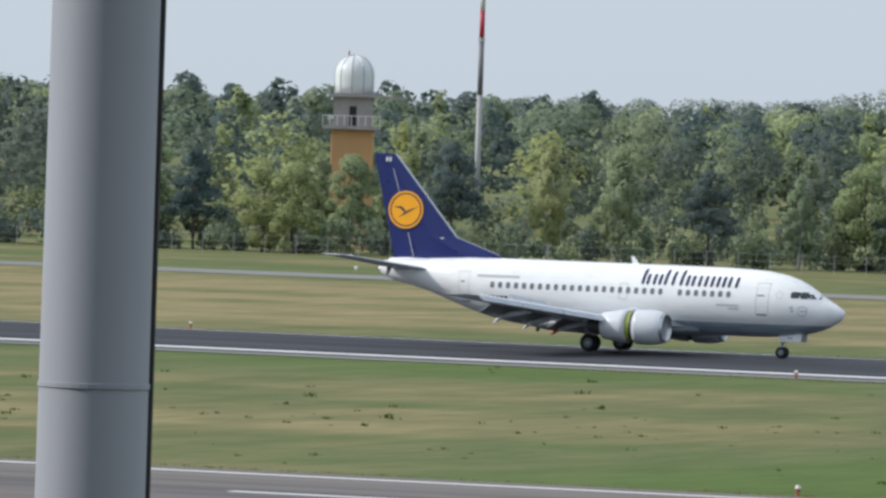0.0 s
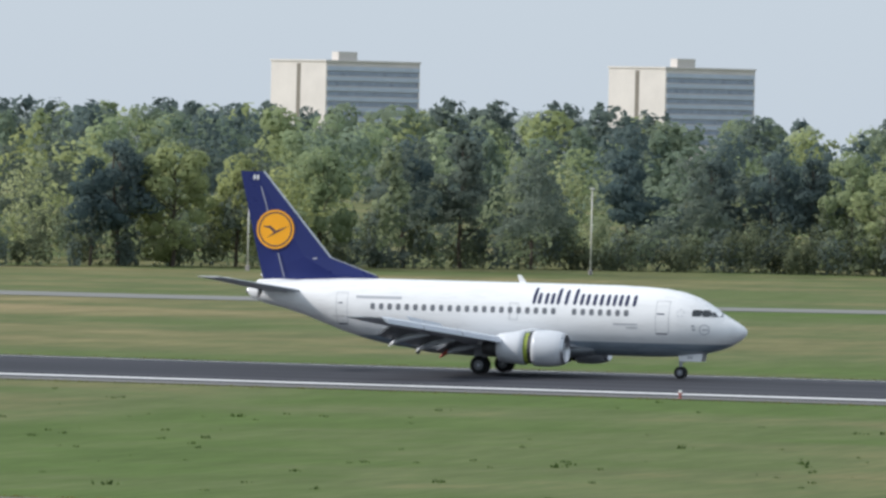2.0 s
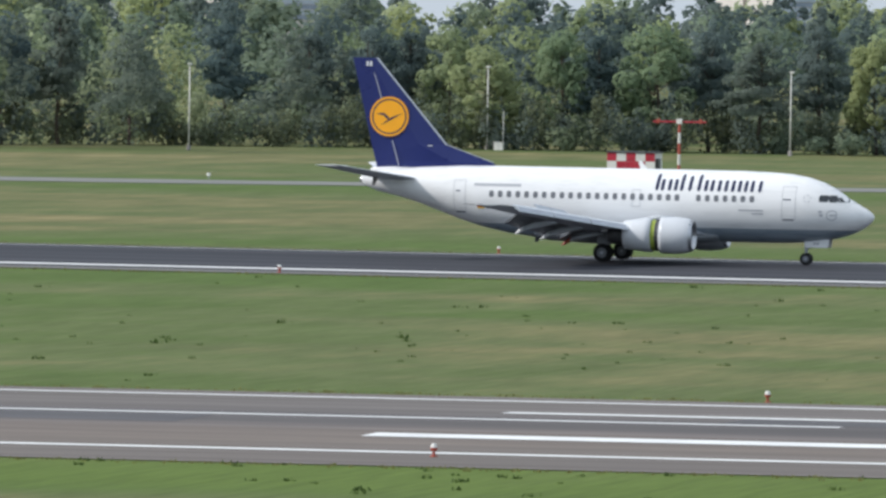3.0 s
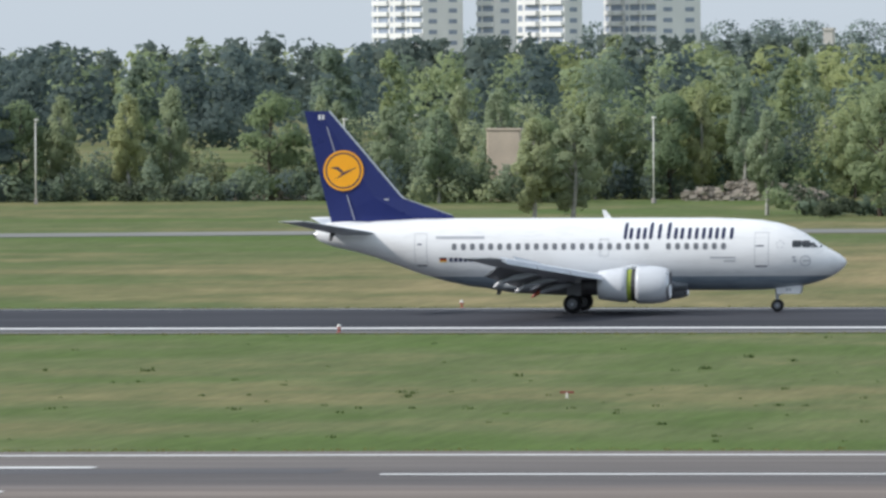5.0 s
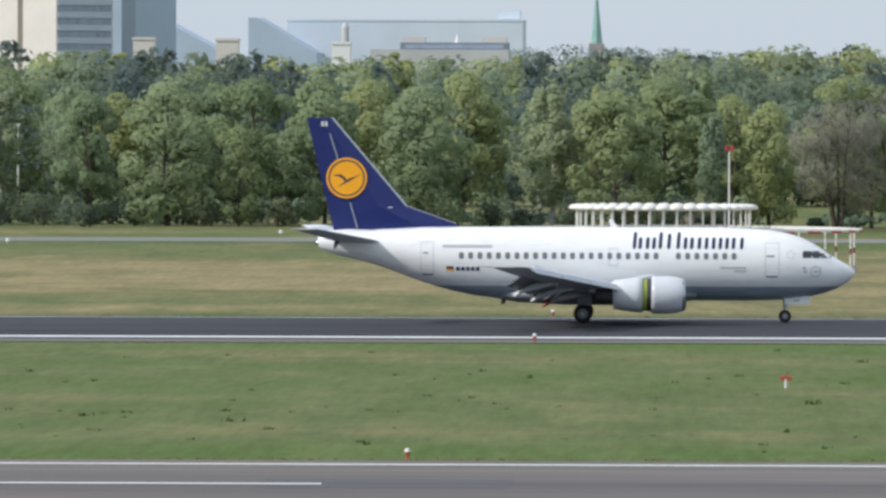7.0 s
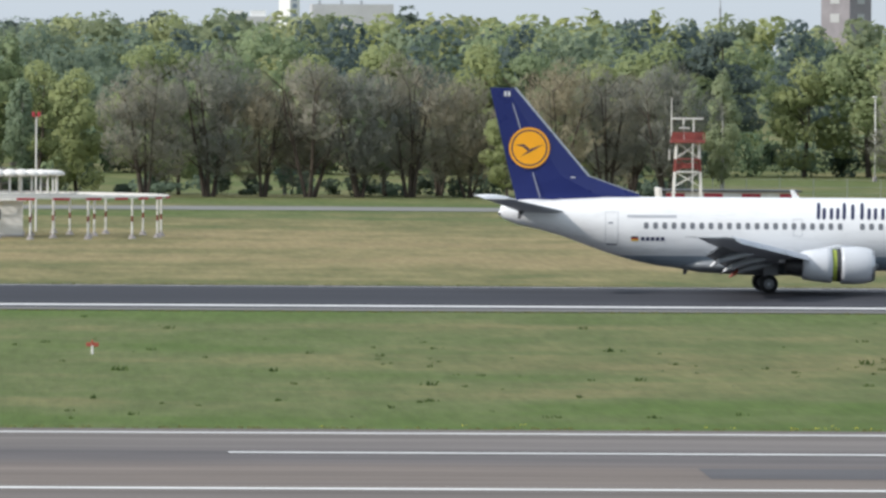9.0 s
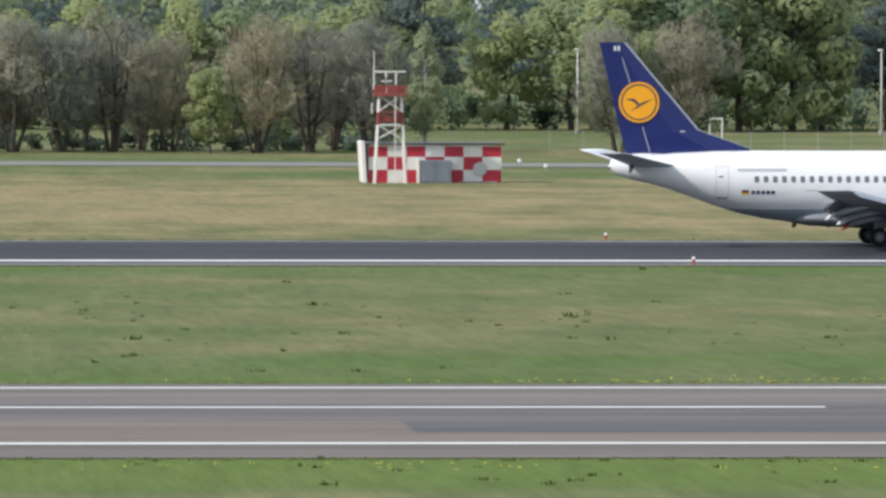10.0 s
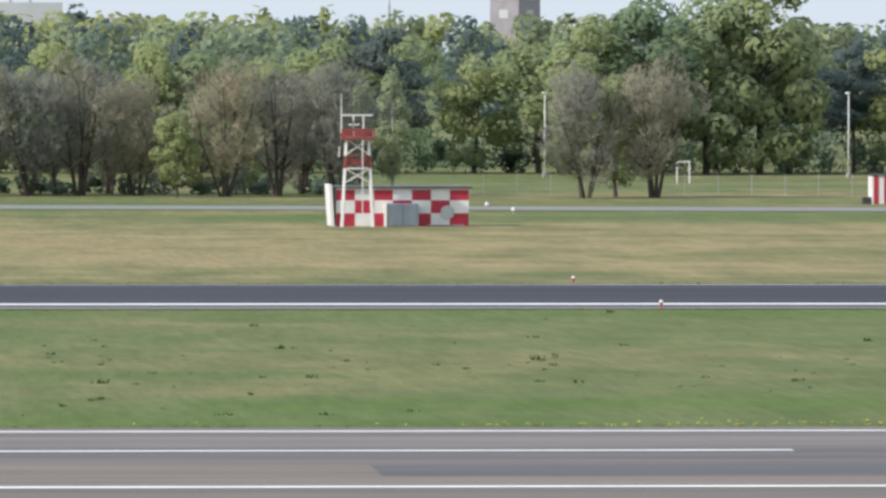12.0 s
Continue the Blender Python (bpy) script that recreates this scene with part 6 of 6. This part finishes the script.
def plant_shrubs():
    for i, (x, y, r, hgt) in enumerate(((-57.0, 878, 1.4, 2.3), (-61.5, 884, 1.9, 3.2), (-65.5, 884, 1.7, 2.8), (-53.5, 886, 1.5, 2.6), (-33.8, 880, 1.2, 2.0), (-29.3, 884, 1.4, 2.4), (-21.5, 886, 1.3, 2.2),
                                        (-40.5, 884, 1.7, 3.0), (-46.5, 884, 1.6, 2.6), (-14.2, 882, 1.4, 2.6), (-5.8, 880, 1.3, 2.4), (-8.5, 884, 1.8, 3.1), (-70, 886, 1.6, 2.4), (-76.5, 884, 1.1, 1.6))):
        shrub(x, y, r, hgt, 50 + i)


def undergrowth(name, label, path, h0, h1, gap, seed, mats, deep=5.0):
    """Tangled low growth along the foot of a wood."""
    rng = np.random.default_rng(seed)
    verts, slots = [], []
    for (xa, ya), (xb, yb) in zip(path, path[1:]):
        n = max(1, int(abs(xb - xa) / gap))
        for i in range(n):
            k = (i + rng.random()) / n
            x, y = xa + (xb - xa) * k, ya + (yb - ya) * k + rng.uniform(-deep, deep)
            hgt = rng.uniform(h0, h1)
            w = rng.uniform(0.9, 1.8)
            lobes = [((x + rng.normal(0, w * 0.5), y + rng.normal(0, w * 0.5), hgt * rng.uniform(0.15, 0.75)), (w * 0.7, w * 0.7, hgt * 0.3)) for j in range(4)]
            verts.append(leaf_cloud(rng, lobes, 210, 0.25))
            slots.append(np.full(210, rng.integers(0, len(mats)), dtype=np.int32))
    return tagged(new(name, quads(name, np.concatenate(verts), mats, np.concatenate(slots))), label, "undergrowth", kind="stuff")


def grow_undergrowth():
    west = [(-460, 856), (-377, 868), (-300, 900), (-262, 975), (-200, 996), (-100, 1006)]
    undergrowth("undergrowth", "tangled shrubs at the foot of the wood", west[:3], 1.5, 4.8, 0.8, 21, [LEAF_WOOD, LEAF_PINE, LEAF_BUSH, LEAF_WOOD, LEAF_BIRCH])
    # Dark leaf colours here stand in for shade under the tall pines.
    undergrowth("undergrowth", "shrubs at the foot of the pines, shade in leaf colour", west[2:5], 2.5, 7.0, 0.6, 26, [LEAF_PINE, LEAF_BUSH, LEAF_PINE, LEAF_BUSH, LEAF_WOOD])
    undergrowth("undergrowth", "tangled shrubs at the foot of the birches", west[4:], 1.5, 4.8, 0.8, 27, [LEAF_WOOD, LEAF_PINE, LEAF_BUSH, LEAF_WOOD])
    undergrowth("undergrowth", "dark growth deeper in the wood", [(-470, 900), (-330, 925), (-250, 1018), (-100, 1026)], 4.0, 8.0, 1.2, 25, [LEAF_PINE, LEAF_WOOD, LEAF_BUSH])
    undergrowth("undergrowth", "tangled shrubs at the foot of the wood", [(-105, 1012), (0, 1022), (150, 1022)], 2.5, 6.5, 1.0, 22, [LEAF_WOOD, LEAF_GREEN, LEAF_BUSH])
    undergrowth("undergrowth", "leafy bushes before the sandy wall", [(-126, 981), (-109, 981)], 2.2, 5.2, 0.45, 28, [LEAF_WOOD, LEAF_BIRCH, LEAF_WOOD], 1.5)
    undergrowth("undergrowth", "low dark scrub between the tree stems", [(6, 885), (58, 885)], 1.0, 3.0, 1.9, 23, [LEAF_WOOD, LEAF_BUSH, LEAF_BUSH])
    undergrowth("undergrowth", "dark scrub between the rounded trees", [(-82, 896), (4, 896)], 1.2, 3.6, 1.3, 24, [LEAF_WOOD, LEAF_BUSH, LEAF_GREEN])


def build_fence(spots, label):
    ob = thing("fence", label, "fence")
    post = tube(bmesh.new(), (0, 0, 0), (0, 0, 1.9), 0.026, 0.026, 6)
    first = part("post", post, POLE_STEEL, ob)
    first.location = (*spots[0], 0)
    for x, y in spots[1:]:
        o = new("post", first.data)
        o.parent, o.location = ob, (x, y, 0)
    for z in (0.5, 1.1, 1.75):
        part("wire", tube(bmesh.new(), (*spots[0], z), (*spots[-1], z), 0.009, 0.009, 4), POLE_STEEL, ob)


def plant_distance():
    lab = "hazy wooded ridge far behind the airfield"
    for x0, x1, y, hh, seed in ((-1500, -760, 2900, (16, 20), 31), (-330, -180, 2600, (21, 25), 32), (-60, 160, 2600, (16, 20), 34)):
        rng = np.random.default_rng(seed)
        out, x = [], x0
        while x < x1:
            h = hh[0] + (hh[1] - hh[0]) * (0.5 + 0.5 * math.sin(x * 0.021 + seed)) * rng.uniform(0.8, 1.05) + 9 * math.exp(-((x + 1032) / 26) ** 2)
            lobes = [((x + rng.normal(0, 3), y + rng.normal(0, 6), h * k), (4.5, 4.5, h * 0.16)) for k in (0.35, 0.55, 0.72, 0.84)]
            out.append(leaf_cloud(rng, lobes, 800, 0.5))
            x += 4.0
        tagged(new("far_ridge", quads("far_ridge", np.concatenate(out), [LEAF_HAZED])), lab, "woods", kind="stuff")


# Distance haze is put into this paler, bluer leaf colour.
LEAF_HAZED = leaves("far ridge foliage with haze in colour", (0.25, 0.3, 0.28), 0.2, 0.2)


build_ground()
build_runways()
jet, wheels = build_airliner()
build_far_buildings()
build_dome_tower()
build_mast(-391.2, 960, 46, 0.31, 21.6, "tall weathered mast with red and white bands")
build_mast(-318.0, 905, 44, 0.3, 20.6, "tall slim mast with red and white bands")
build_foreground_column()
build_sky_blocker()
place_lights()
place_posts()
build_checker_hut()
build_lattice_tower()
build_beacon()
build_west_things()
build_fence([(-430 + 3.0 * i, 846 + 0.16 * 3.0 * i) for i in range(44)], "grey wire perimeter fence before the wood")
build_fence([(57 + 3.0 * i, 877.0) for i in range(25)], "thin wire fence on the grass beside bare trees")
plant_rows()
plant_woods()
plant_shrubs()
grow_undergrowth()
plant_distance()
grow_low_plants()


# ---- motion ----
def rolled(t):
    """Where the main wheels stand along the runway."""
    return -212.38 + 33.16 * t - 0.5285 * t ** 2 - 0.00925 * t ** 3 + 0.000535 * t ** 4


def motions():
    walk(jet, [(i / 10, pose(rolled(i / 10), 542.3, 0.39)) for i in range(121)])
    for ob, x, y, r in wheels:
        turn, rows = 0.0, []
        for i in range(361):
            rows.append((i / 30, pose(x, y, r, 0, turn, 0)))
            turn += min(84.0, math.degrees((rolled((i + 1) / 30) - rolled(i / 30)) / r))
        walk(ob, rows)


motions()
